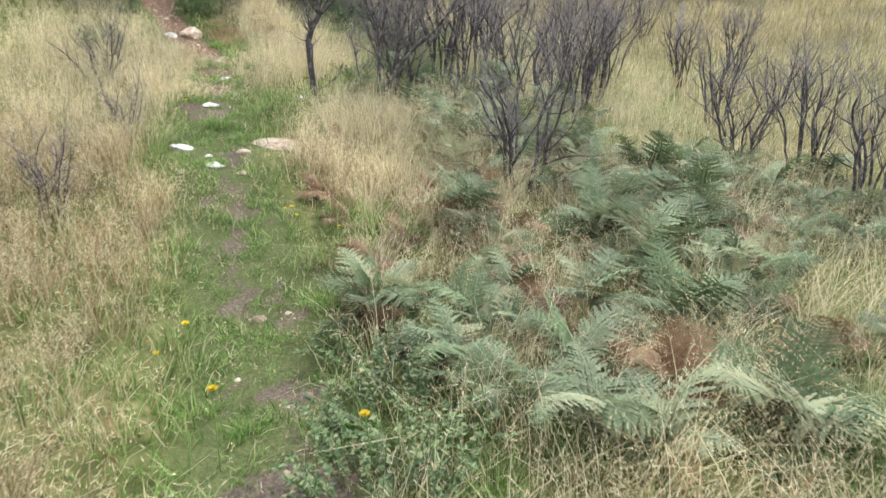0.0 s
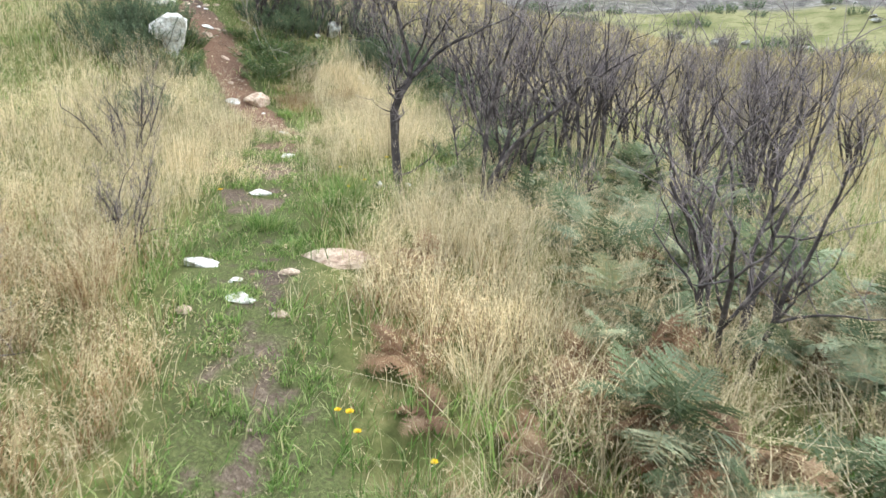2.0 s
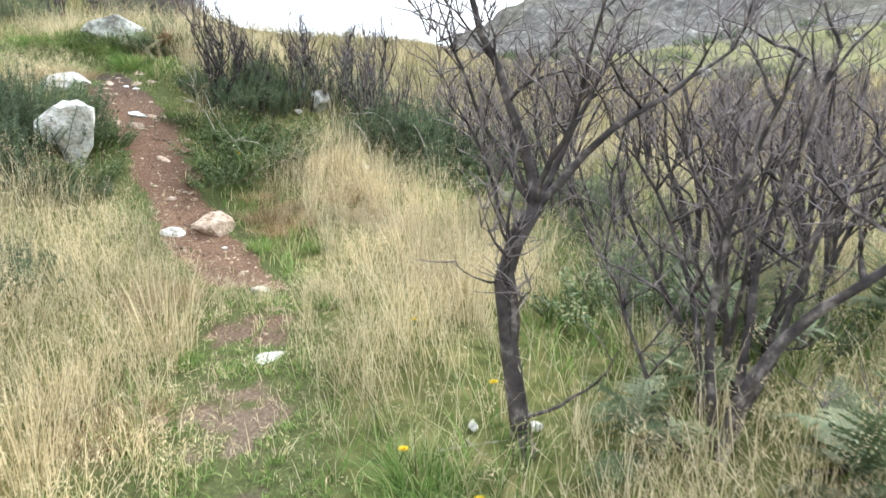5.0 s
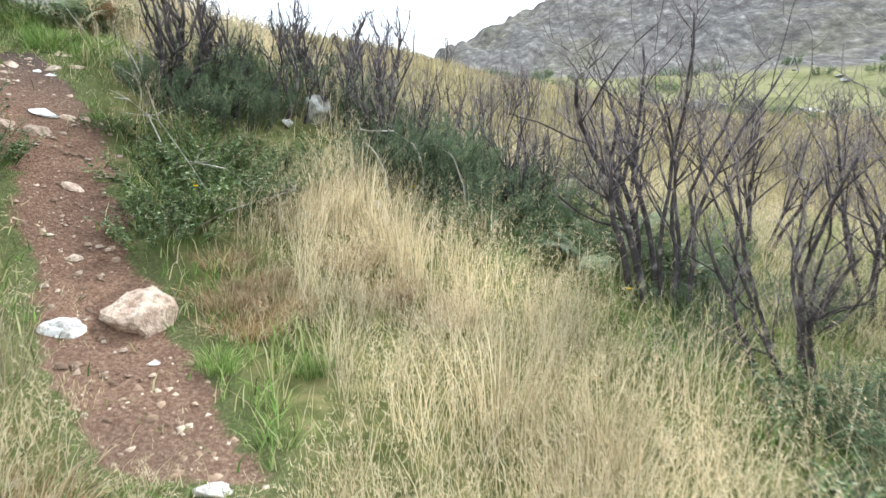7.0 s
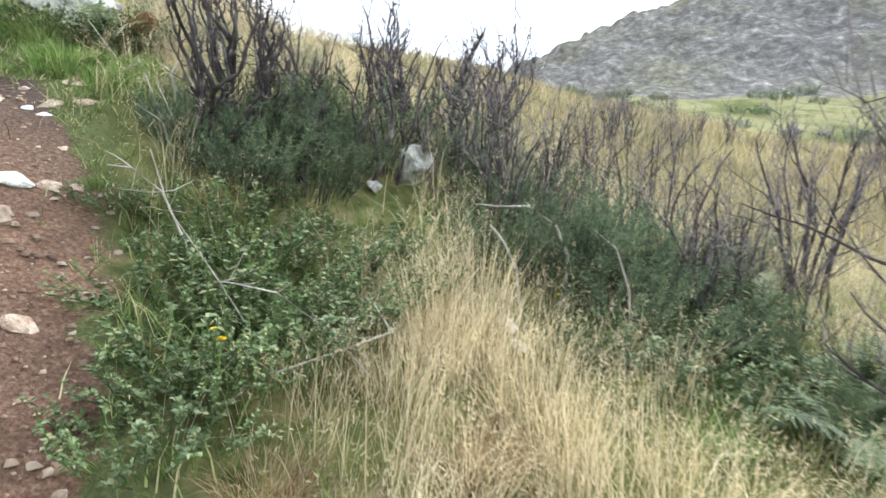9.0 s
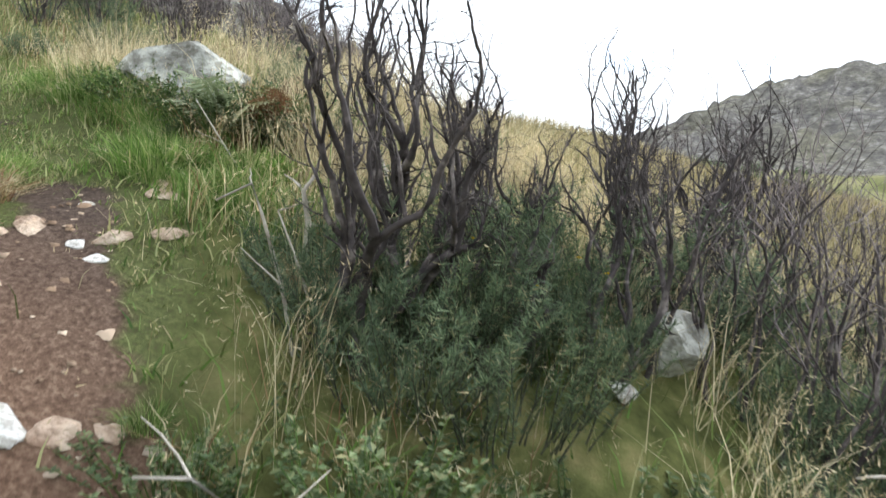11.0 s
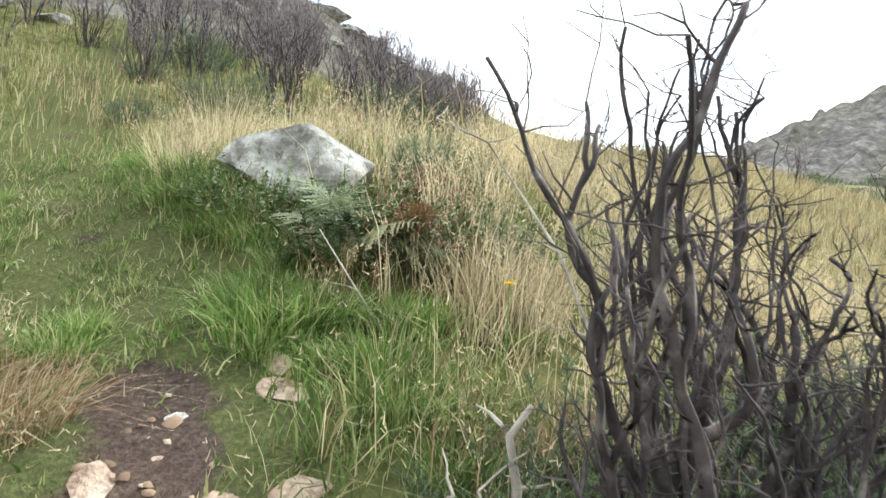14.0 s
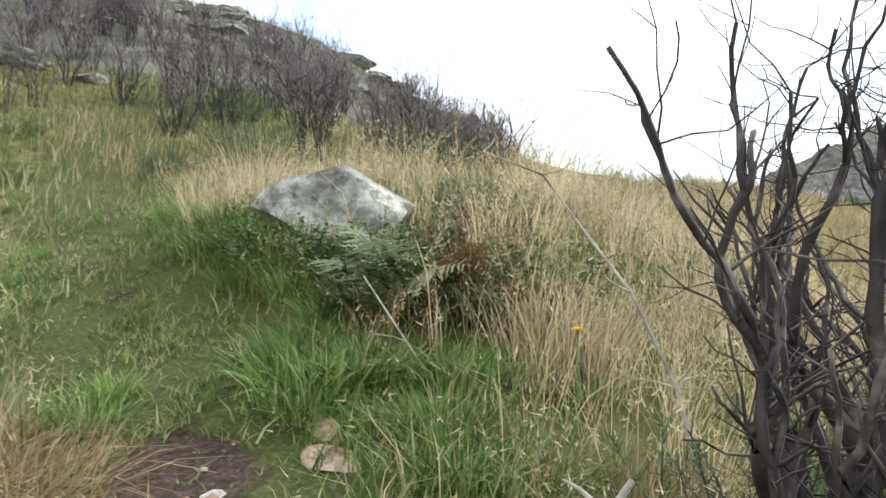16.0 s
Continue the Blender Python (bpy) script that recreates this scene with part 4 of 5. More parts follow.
def leafy(seed, wide, tall, mat, leaf):
    R = random.Random(seed)
    root = thing("leafy_plant", (0, 0, -60), "low leafy green plant", "plant", "leafy plants")
    S, T = Shape(), Shape()
    for _ in range(62):
        a, q = R.uniform(0, 6.283), math.sqrt(R.random())
        p = Vector((math.cos(a) * q * wide * 0.5, math.sin(a) * q * wide * 0.5, 0))
        pts = wander(R, p, (math.cos(a) * q, math.sin(a) * q, 1), tall * R.uniform(0.5, 1.0), 4, 0.25)
        T.tube(pts, (0.004, 0.0035, 0.003, 0.0025, 0.002), 3)
        for _ in range(26):
            t = 4 * R.uniform(0.25, 1)
            i = min(3, int(t))
            c = pts[i].lerp(pts[i + 1], t - i)
            e = Vector((R.uniform(-1, 1), R.uniform(-1, 1), R.uniform(-0.2, 0.5))).normalized()
            up = (Vector((R.uniform(-0.4, 0.4), R.uniform(-0.4, 0.4), 1))).normalized()
            sd = e.cross(up).normalized()
            ln = leaf * R.uniform(0.6, 1.2)
            tip, m1 = c + e * ln, c + e * ln * 0.45
            S.face(c, m1 + sd * ln * 0.32 + up * ln * 0.1, tip)
            S.face(c, tip, m1 - sd * ln * 0.32 + up * ln * 0.1)
    tagged(part("greenwood", T.mesh("greenwood", M_STALK), root), kind="stuff")
    tagged(part("leaves", S.mesh("leaves", mat, False), root), kind="stuff")
    return root


GORSE = [gorse(i, 0.9, 0.66) for i in (1, 2, 3)]
FAR_GORSE = [gorse(i, 0.9, 0.62, 45, 34, 2.6) for i in (4, 5)]
LEAFY = [leafy(1, 0.6, 0.34, M_LEAF, 0.034), leafy(2, 0.6, 0.34, M_LEAF_DARK, 0.032), leafy(3, 0.8, 0.46, M_LEAF, 0.031)]
R = random.Random(6)
GORSE_AT = [(-0.35, 10.1, 0.6), (-0.7, 10.9, 0.5), (-2.45, 12.85, 0.95), (-2.0, 12.75, 0.9), (-1.6, 12.75, 0.8), (-3.72, 12.3, 0.7), (-4.0, 12.2, 0.62), (-3.9, 12.6, 0.75), (-3.6, 12.7, 0.6), (-4.75, 10.6, 0.7), (-4.35, 9.98, 0.45), (-5.0, 10.8, 0.85), (-5.5, 10.2, 0.9), (-5.42, 14.0, 0.42), (-5.2, 13.9, 0.36), (-0.35, 8.8, 0.7), (-3.1, 13.35, 0.6), (-2.6, 12.75, 0.9), (-2.2, 12.95, 1.0), (-1.8, 13.2, 1.0), (-2.85, 13.15, 0.65), (-1.4, 12.9, 0.8), (-2.2, 13.6, 0.9), (-4.22, 12.3, 0.6), (-3.95, 12.42, 0.75), (-4.4, 12.42, 0.5),
            (-4.1, 12.7, 0.8), (-3.65, 13.2, 0.9), (-3.2, 13.5, 0.9), (-3.0, 13.95, 0.9), (-2.6, 14.3, 0.9), (-4.95, 10.35, 0.9), (-5.2, 10.7, 0.9), (-5.1, 9.9, 0.8),
            (-4.7, 9.8, 0.6), (-5.6, 10.9, 0.8), (-5.55, 14.3, 0.45), (-5.3, 14.2, 0.4), (-0.5, 9.2, 0.8), (0.1, 8.7, 0.7), (-0.9, 12.4, 0.9), (-0.3, 12.3, 0.8), (0.2, 11.6, 0.7), (-1.0, 14.4, 0.9), (-0.5, 11.5, 0.7),
            (-4.0, 8.6, 0.6), (-4.5, 5.6, 0.6), (-9, 16.5, 1.0), (-8.0, 18.5, 1.1), (-11, 18, 1.1)]
for i, (x, y, sz) in enumerate(GORSE_AT):
    put(GORSE[i % 3], x, y, R.uniform(0, 360), sz, -0.04)
# low dark clumps in the grass of the slope
for _ in range(44):
    x, y = R.uniform(-11.5, -4.4), R.uniform(13.2, 18.5)
    if abs(off_path(x, y)) > 0.45 and math.hypot(x + 5.9, y - 13.4) > 0.7:
        put(GORSE[_ % 3] if _ % 2 else LEAFY[1], x, y, R.uniform(0, 360), R.uniform(0.28, 0.52), -0.05, 0, "low dark green clump in rough grass")
# bushes over the far valley floor
for i in range(70):
    a, q = radians(R.uniform(-60, -4)), R.uniform(24, 75)
    put(FAR_GORSE[i % 2], -3.6 - q * math.sin(a), 10.7 + q * math.cos(a), R.uniform(0, 360), R.uniform(0.8, 1.2) * (0.8 + q / 60), -0.1, 0, "dark green bush on the valley floor")
for x, y, sz in ((-3.8, 11.35, 0.9), (-3.62, 11.15, 0.9), (-3.45, 11.4, 0.9), (-3.62, 10.92, 0.7), (-3.6, 10.7, 0.7), (-3.8, 11.65, 0.9), (-3.3, 11.6, 0.8), (-3.95, 11.85, 0.8), (-3.4, 12.0, 0.9), (-3.15, 11.95, 0.8), (-4.3, 11.62, 0.45), (-2.42, 12.3, 0.5), (-2.2, 12.2, 0.7), (-1.9, 12.35, 1.0), (-1.6, 12.1, 0.9),
                 (-4.6, 10.75, 0.7), (-4.9, 10.9, 0.8), (-0.8, 8.9, 1.0), (-0.2, 3.0, 0.9), (-0.1, 2.4, 0.9), (-0.15, 1.9, 0.8), (-1.0, 11.9, 0.9), (-4.5, 10.15, 0.9), (-0.3, 10.2, 1.0)):
    put(LEAFY[0], x, y, R.uniform(0, 360), sz)
for x, y, sz in ((-3.7, 11.25, 0.62), (-3.5, 11.15, 0.6), (-3.62, 11.55, 0.7), (-3.85, 11.65, 0.5), (-3.35, 11.7, 0.6), (-4.5, 10.1, 0.55), (-4.85, 10.6, 0.7), (-1.5, 12.25, 0.7), (-2.1, 12.35, 0.6), (-6.35, 13.55, 0.5), (-6.2, 13.75, 0.5), (-0.65, 9.95, 0.6), (-0.95, 10.5, 0.5)):
    put(LEAFY[2], x, y, R.uniform(0, 360), sz, 0, 0, "dense dark leafy bramble beside the soil path")
for x, y, sz in ((-5.5, 13.36, 0.85), (-5.8, 13.36, 0.8), (-6.0, 13.4, 0.6), (-5.25, 13.45, 0.85), (-5.3, 13.2, 0.7), (-5.0, 13.5, 0.8)):
    put(LEAFY[1], x, y, R.uniform(0, 360), sz, 0, 0, "dark leafy bramble below a boulder")
for ob in GORSE + FAR_GORSE + LEAFY:
    for c in list(ob.children):
        bpy.data.objects.remove(c)
    bpy.data.objects.remove(ob)

# ---- yellow flowers ----
SF, SH = Shape(), Shape()
SF.tube([Vector((0, 0, -0.02)), Vector((0.01, 0, 0.12)), Vector((0, 0.01, 0.26))], (0.0025, 0.002, 0.002), 4)
for ring, ln, up in ((0, 0.018, 0.3), (1, 0.014, 0.6), (2, 0.009, 1.0)):
    for k in range(11):
        a = 6.283 * (k + 0.5 * ring) / 11
        e, sd = Vector((math.cos(a), math.sin(a), up)), Vector((-math.sin(a), math.cos(a), 0))
        c = Vector((0, 0.01, 0.26))
        SH.face(c, c + e * ln * 0.6 - sd * 0.004, c + e * ln, c + e * ln * 0.6 + sd * 0.004)
stalk_me, head_me = SF.mesh("stalk", M_STALK), SH.mesh("flower_head", M_YELLOW, False)
FLOWERS = [(-1.15, 2.55), (-1.1, 2.75), (-0.75, 2.05), (-0.22, 1.95), (-0.98, 4.35), (-0.92, 4.3), (-0.88, 4.22), (-0.6, 4.15), (-0.45, 3.9), (-0.4, 3.6), (-2.25, 6.3), (-1.7, 7.2), (-1.45, 7.0),
           (-1.55, 6.9), (-1.4, 7.6), (-1.75, 8.2), (-3.5, 10.9), (-3.48, 10.86), (-2.4, 12.3), (-4.62, 12.9), (-7.5, 15.2), (-7.2, 15.6), (-7.7, 15.8), (-1.1, 11.0), (-3.9, 12.55), (-3.6, 13.0), (-3.45, 13.1), (-3.5, 12.9), (-3.7, 12.6)]
for x, y in FLOWERS:
    f0 = thing("yellow_flower", on(x, y), "yellow dandelion-like flower on a thin stalk", "flower", "yellow flowers", R.uniform(0, 360), R.uniform(0.8, 1.3))
    part("stalk", stalk_me, f0)
    part("flower_head", head_me, f0, "bright yellow petals")

# ---- grass ----


def blade_mesh(name, xy, z, tall, wide, lean, bend, mat):
    """Tapered bent blades, one island each."""
    k = len(xy)
    a = rng.uniform(0, 6.283, k)
    side = np.stack([np.cos(a), np.sin(a), np.zeros(k)], 1) * (wide / 2)[:, None]
    root = np.stack([xy[:, 0], xy[:, 1], z], 1)
    up = np.array([0, 0, 1.0])
    reach = np.concatenate([lean, np.zeros((k, 1))], 1)
    m = root + reach * (0.32 * tall)[:, None] + up * (0.56 * tall)[:, None]
    t = root + reach * (tall * (0.85 + bend))[:, None] + up * (tall * (1.0 - 0.55 * bend))[:, None]
    v = np.stack([root - side, root + side, m - side * 0.75, m + side * 0.75, t], 1).reshape(-1, 3)
    i = np.arange(k)[:, None] * 5
    loops = np.concatenate([i, i + 1, i + 3, i + 2, i + 2, i + 3, i + 4], 1).ravel()
    return mesh_from(name, v, loops, np.tile([4, 3], k), mat), t


def seed_mesh(name, tips, per, size, mat):
    """Wispy seed heads: small slanting spikelets below each tip."""
    k = len(tips) * per
    p = np.repeat(tips, per, 0) + rng.normal(0, 1, (k, 3)) * [size * 0.35, size * 0.35, 0] - np.array([0, 0, 1]) * rng.uniform(0, size * 2.4, (k, 1))
    e = rng.normal(0, 1, (k, 3)) + [0, 0, 1.0]
    e *= (size * rng.uniform(0.4, 1.0, k) / np.linalg.norm(e, axis=1))[:, None]
    w = np.cross(e, rng.normal(0, 1, (k, 3)))
    w *= (rng.uniform(0.001, 0.0021, k) / np.maximum(np.linalg.norm(w, axis=1), 1e-6))[:, None]
    v = np.stack([p - w, p + w, p + e], 1).reshape(-1, 3)
    return mesh_from(name, v, np.arange(3 * k), np.full(k, 3), mat)


def scatter(count, x0, x1, y0, y1):
    return np.stack([rng.uniform(x0, x1, count), rng.uniform(y0, y1, count)], 1)


def bumps(x, y, spots):
    s = 0
    for bx, by, br, h in spots:
        s = s + h * np.exp(-((x - bx) ** 2 + (y - by) ** 2) / (br * br))
    return s


STRAW_SPOTS = ((-3.0, 4.2, 1.6, 0.7), (-3.3, 7.6, 1.3, 1.4), (-1.75, 9.2, 0.9, 1.3), (-3.6, 9.2, 0.7, 1.2), (-0.95, 6.5, 0.7, 1.5), (-0.6, 5.4, 0.8, 0.7), (-2.4, 11.3, 1.0, 1.2), (-2.9, 11.75, 0.35, 1.6), (-1.4, 10.6, 0.9, 0.6), (-5.75, 11.9, 0.45, 1.2),
               (-4.78, 13.2, 0.22, 1.2), (-4.1, 14.8, 1.2, 1.0), (-2.0, 16.0, 2.0, 1.0), (-5.7, 11.0, 0.5, 0.8), (0.2, 7.4, 0.7, 0.5), (-4.4, 12.95, 0.25, 0.9))
GREEN_SPOTS = ((-0.75, 4.2, 0.5, 0.5), (-1.75, 6.9, 0.4, 1.7), (-1.0, 10.6, 0.6, 1.1), (-1.3, 8.2, 0.5, 0.7), (-0.6, 4.6, 0.5, 0.5), (-3.55, 11.6, 0.5, 1.2), (1.5, 2.3, 0.45, 1.5), (-1.9, 6.3, 0.5, 1.6), (-4.75, 12.6, 0.3, 1.1), (-5.75, 12.45, 0.28, 1.0), (-5.3, 12.75, 0.3, 1.0), (-0.7, 3.9, 0.5, 1.0), (-4.0, 13.0, 0.5, 0.8), (-0.5, 8.9, 0.8, 0.7), (-6.4, 13.5, 0.4, 1.0),
               (-1.2, 11.8, 0.8, 0.7), (-5.6, 12.9, 0.35, 0.8), (-3.0, 10.2, 0.4, 0.8), (-0.2, 2.2, 0.6, 0.8), (-4.8, 12.15, 0.2, 1.0))


def dryness(x, y):
    d = np.abs(off_path(x, y))
    return 0.34 + 0.42 * waves(x, y, 1.5, 21) + 0.3 * waves(x, y, 0.45, 22) - 0.95 * np.exp(-(d / 0.46) ** 2) + bumps(x, y, STRAW_SPOTS) - bumps(x, y, GREEN_SPOTS)


def shade_of(x, y):
    """Where bracken and gorse keep the grass thin."""
    return 0.7 * sstep(x, -0.1, 0.5) * sstep(-y, -6.6, -6.0) * sstep(y, 2.4, 3.2)


COVER_SPOTS = ((-2.6, 11.95, 0.18, 0.9), (-3.3, 12.6, 0.25, 0.7), (-4.4, 10.1, 0.25, 0.6), (-3.62, 11.2, 0.4, 0.55), (-3.7, 11.7, 0.35, 0.55), (-2.2, 12.85, 0.8, 0.9), (-3.9, 12.35, 0.5, 0.8), (-4.9, 10.3, 0.6, 0.9), (-5.2, 10.8, 0.6, 0.8), (-5.45, 13.4, 0.3, 0.7), (-1.42, 5.86, 0.24, 1.0), (-1.4, 5.6, 0.2, 0.8), (-2.13, 5.55, 0.14, 0.9), (-2.32, 7.02, 0.14, 0.9))


def cover(x, y):
    """Where bushes and flat stones leave no room for grass."""
    return np.clip(bumps(x, y, COVER_SPOTS), 0, 0.97)


def near_grass(name, label, count, box, want, tall, wide, mat, seeds=0, spread=0.35, along=0.0):
    xy = scatter(count, *box)
    if along:
        xy[:, 0] = np.interp(xy[:, 1], PATH_Y, PATH_X) + rng.normal(0, along, count)
    x, y = xy[:, 0], xy[:, 1]
    p = want(x, y) * (1 - 0.97 * sstep(bare(x, y), 0.3, 0.8)) * np.clip(0.5 + 0.75 * waves(x, y, 0.38, 31), 0.06, 1.2)
    p = p * (1 - cover(x, y)) * sstep(x, -9, -7.4) * sstep(-x, -4.2, -2.8) * sstep(y, -1.5, 0.3) * sstep(-y, -16.5, -14.5)
    xy = xy[rng.random(count) < p]
    xy = xy + (np.round(xy / 0.11 + 0.3 * waves(xy[:, :1], xy[:, 1:], 0.3, 51)) * 0.11 - xy) * 0.45 * rng.random((len(xy), 1))
    x, y = xy[:, 0], xy[:, 1]
    k = len(xy)
    d = np.abs(off_path(x, y))
    grow = (0.35 + 0.65 * sstep(d, 0.15, 0.6)) * (0.75 + 0.35 * waves(x, y, 0.6, 33))
    t = tall * grow * rng.uniform(0.55, 1.1, k)
    wind = np.stack([0.25 + 0.2 * waves(x, y, 1.5, 34), 0.1 * waves(x, y, 1.2, 35)], 1)
    lean = rng.normal(0, spread, (k, 2)) + wind * 0.5
    me, tips = blade_mesh(name, xy, height(x, y) - 0.01, t, np.full(k, wide) * rng.uniform(0.6, 1.3, k), lean, rng.uniform(0, 0.5, k) ** 2 * 1.6, mat)
    tagged(new(name, me), label, "grass", kind="stuff")
    if seeds:
        pick = tips[rng.random(k) < 0.6]
        tagged(new("grass_seed_heads", seed_mesh("grass_seed_heads", pick, seeds, 0.034, M_SEED)), "wispy pale seed heads of dry grass", "grass", kind="stuff")


BOX = (-9.0, 4.2, -1.5, 16.5)
near_grass("straw_grass", "tall pale straw-coloured dry grass", 400000, BOX, lambda x, y: np.clip(1.35 * dryness(x, y) - 0.2, 0, 1.1) * sstep(y, 4.6, 5.6) * (1 - 0.6 * shade_of(x, y)), 0.52, 0.0034, M_STRAW, 8, spread=0.42)
near_grass("rusty_grass", "fine rusty-brown dry grass", 130000, (-5.0, 1.5, 0.3, 7.0), lambda x, y: np.clip(dryness(x, y) + 0.1, 0, 1) * (1 - sstep(y, 5.2, 6.4)) * (1 - 0.5 * shade_of(x, y)), 0.38, 0.0038, M_RUST, 6, spread=0.5)
near_grass("green_grass", "lush green grass along the path", 240000, BOX, lambda x, y: np.clip(0.85 - 1.3 * dryness(x, y), 0, 0.85) * (1 - 0.5 * shade_of(x, y)), 0.27, 0.0075, M_GREEN, 0, spread=0.55)
near_grass("olive_grass", "mixed olive and dry rough grass", 190000, BOX, lambda x, y: 0.5 - 0.25 * np.exp(-(off_path(x, y) / 0.5) ** 2) - 0.2 * shade_of(x, y) - 0.25 * np.clip(dryness(x, y), 0, 1), 0.32, 0.006, M_OLIVE, 0, spread=0.5)
near_grass("short_grass", "short green turf on the worn path", 70000, (-1, 1, 0.5, 9.6), lambda x, y: 1.2 * np.clip(0.5 + 0.7 * waves(x, y, 0.6, 71), 0.1, 1), 0.17, 0.0052, M_TURF, 0, spread=0.75, along=0.24)
near_grass("tawny_grass", "tangled tawny dry grass on the slope", 60000, (-9.0, -3.4, 11.6, 16.2), lambda x, y: np.clip(0.35 + 0.8 * waves(x, y, 0.9, 95), 0, 1) * sstep(np.abs(off_path(x, y)), 0.25, 0.7), 0.34, 0.0038, M_RUST, 4, spread=0.5)
near_grass("straw_wisps", "thin bleached wisps of straw among green grass", 60000, BOX, lambda x, y: 0.45 + 0.4 * waves(x, y, 1.1, 81) - 0.4 * np.exp(-(off_path(x, y) / 0.3) ** 2), 0.46, 0.003, M_STRAW, 5, spread=0.6)
near_grass("trodden_grass", "short olive grass along the overgrown path", 26000, (-1, 1, 11.9, 16.0), lambda x, y: 0.95 + 0 * x, 0.16, 0.0044, M_OLIVE, 0, spread=0.85, along=0.42)
near_grass("mossy_turf", "short bright turf along the overgrown path", 26000, (-1, 1, 11.9, 16.0), lambda x, y: np.clip(0.5 + 0.7 * waves(x, y, 0.5, 91), 0, 1), 0.15, 0.0044, M_TURF, 0, spread=0.85, along=0.36)
near_grass("bent_straw", "bleached bent straw among the bracken", 50000, (-0.5, 3.8, 1.4, 6.8), lambda x, y: 0.4 + 0.6 * waves(x, y, 0.8, 61), 0.52, 0.0036, M_STRAW, 4, spread=0.75)


def far_grass(name, label, count, box, want, tall, wide, mat):
    xy = scatter(count, *box)
    x, y = xy[:, 0], xy[:, 1]
    xy = xy[rng.random(count) < want(x, y)]
    x, y = xy[:, 0], xy[:, 1]
    k = len(xy)
    r = np.hypot(x + 3, y - 8)
    me, _ = blade_mesh(name, xy, height(x, y) - 0.02, tall * rng.uniform(0.5, 1.1, k) * (0.8 + 0.3 * waves(x, y, 3, 41)), wide * (0.5 + r / 14) * rng.uniform(0.6, 1.3, k), rng.normal(0.08, 0.3, (k, 2)), rng.uniform(0, 0.4, k), mat)
    tagged(new(name, me), label, "grass", kind="stuff")


out = lambda x, y: 1 - sstep(x, -9, -7.4) * sstep(-x, -4.2, -2.8) * sstep(y, -1.5, 0.3) * sstep(-y, -16.5, -14.5)
far_grass("field_grass", "pale yellow dry grass of the valley floor", 120000, (2.8, 22, -2, 34), lambda x, y: out(x, y) * (0.9 - 0.03 * np.hypot(x, y - 8)), 0.5, 0.012, M_FIELD)
far_grass("meadow_grass", "orange-yellow tall dry grass on the rise", 90000, (-9, 14, 15, 44), lambda x, y: out(x, y) * sstep(x, -9, -4) * (1.0 - 0.015 * y), 0.68, 0.01, M_FIELD)
far_grass("slope_grass", "olive and straw rough grass on the slope", 110000, (-22, -3, 2, 30), lambda x, y: out(x, y) * (1 - 0.85 * sstep(np.hypot(x + 3.6, y - 10.7), 9, 14) * sstep(-x, 6, 9)) * np.clip(0.65 + 0.5 * waves(x, y, 1.1, 46), 0.1, 1), 0.3, 0.009, M_OLIVE)
far_grass("slope_straw", "dry straw on the slope", 50000, (-20, -4, 5, 26), lambda x, y: out(x, y) * np.clip(0.4 + 0.6 * waves(x, y, 2.2, 44), 0, 1) * (1 - sstep(np.hypot(x + 3.6, y - 10.7), 9, 14) * sstep(-x, 6, 9)), 0.36, 0.006, M_RUST)

# ---- tufts that stand out ----


def tuft_mesh(seed, count, radius, tall, wide, droop, mat, bow=1.0):
    g = np.random.default_rng(seed)
    a, q = g.uniform(0, 6.283, count), np.sqrt(g.random(count))
    out_ = np.stack([np.cos(a), np.sin(a), np.zeros(count)], 1)
    t = tall * g.uniform(0.5, 1.05, count)
    tilt = (0.15 + q) * droop * g.uniform(0.2, 1.5, count)
    a = a + g.normal(0, 0.7, count)
    out2 = np.stack([np.cos(a), np.sin(a), np.zeros(count)], 1)
    b = g.uniform(0, 6.283, count)
    side = np.stack([np.cos(b), np.sin(b), np.zeros(count)], 1) * (wide * g.uniform(0.6, 1.2, count) / 2)[:, None]
    root = out_ * (q * radius)[:, None] - [0, 0, 0.03]
    rows = []
    for u, w in ((0, 1), (0.35, 1), (0.7, 0.75), (1.0, 0.0)):
        c = root + out2 * (t * tilt * u ** (1 + bow))[:, None] + np.array([0, 0, 1]) * (t * (u - 0.35 * bow * np.minimum(tilt, 1.6) * u ** 3))[:, None]
        rows += [c - side * w, c + side * w] if w else [c]
    v = np.stack(rows, 1).reshape(-1, 3)
    k = np.arange(count)[:, None] * 7
    loops = np.concatenate([k, k + 1, k + 3, k + 2, k + 2, k + 3, k + 5, k + 4, k + 4, k + 5, k + 6], 1).ravel()
    return mesh_from("grass_tuft", v, loops, np.tile([4, 4, 3], count), mat)


LUSH = [tuft_mesh(i, 420, 0.15, 0.23, 0.0046, 1.1, M_GREEN) for i in (1, 2, 3)]
TALL = [tuft_mesh(i, 130, 0.14, 0.52, 0.0042, 0.4, M_STRAW, 0.7) for i in (4, 5)]
MOUND = tuft_mesh(6, 900, 0.19, 0.2, 0.0032, 1.1, M_RUST)
R = random.Random(15)


def tuft(me, x, y, size, label, group):
    ob = new("grass_tuft", me)
    ob.matrix_basis = Matrix.LocRotScale(on(x, y), Euler((0, 0, R.uniform(0, 6.28))), (size, size, size * R.uniform(0.85, 1.15)))
    tagged(ob, label, "grass tuft", group, "stuff")


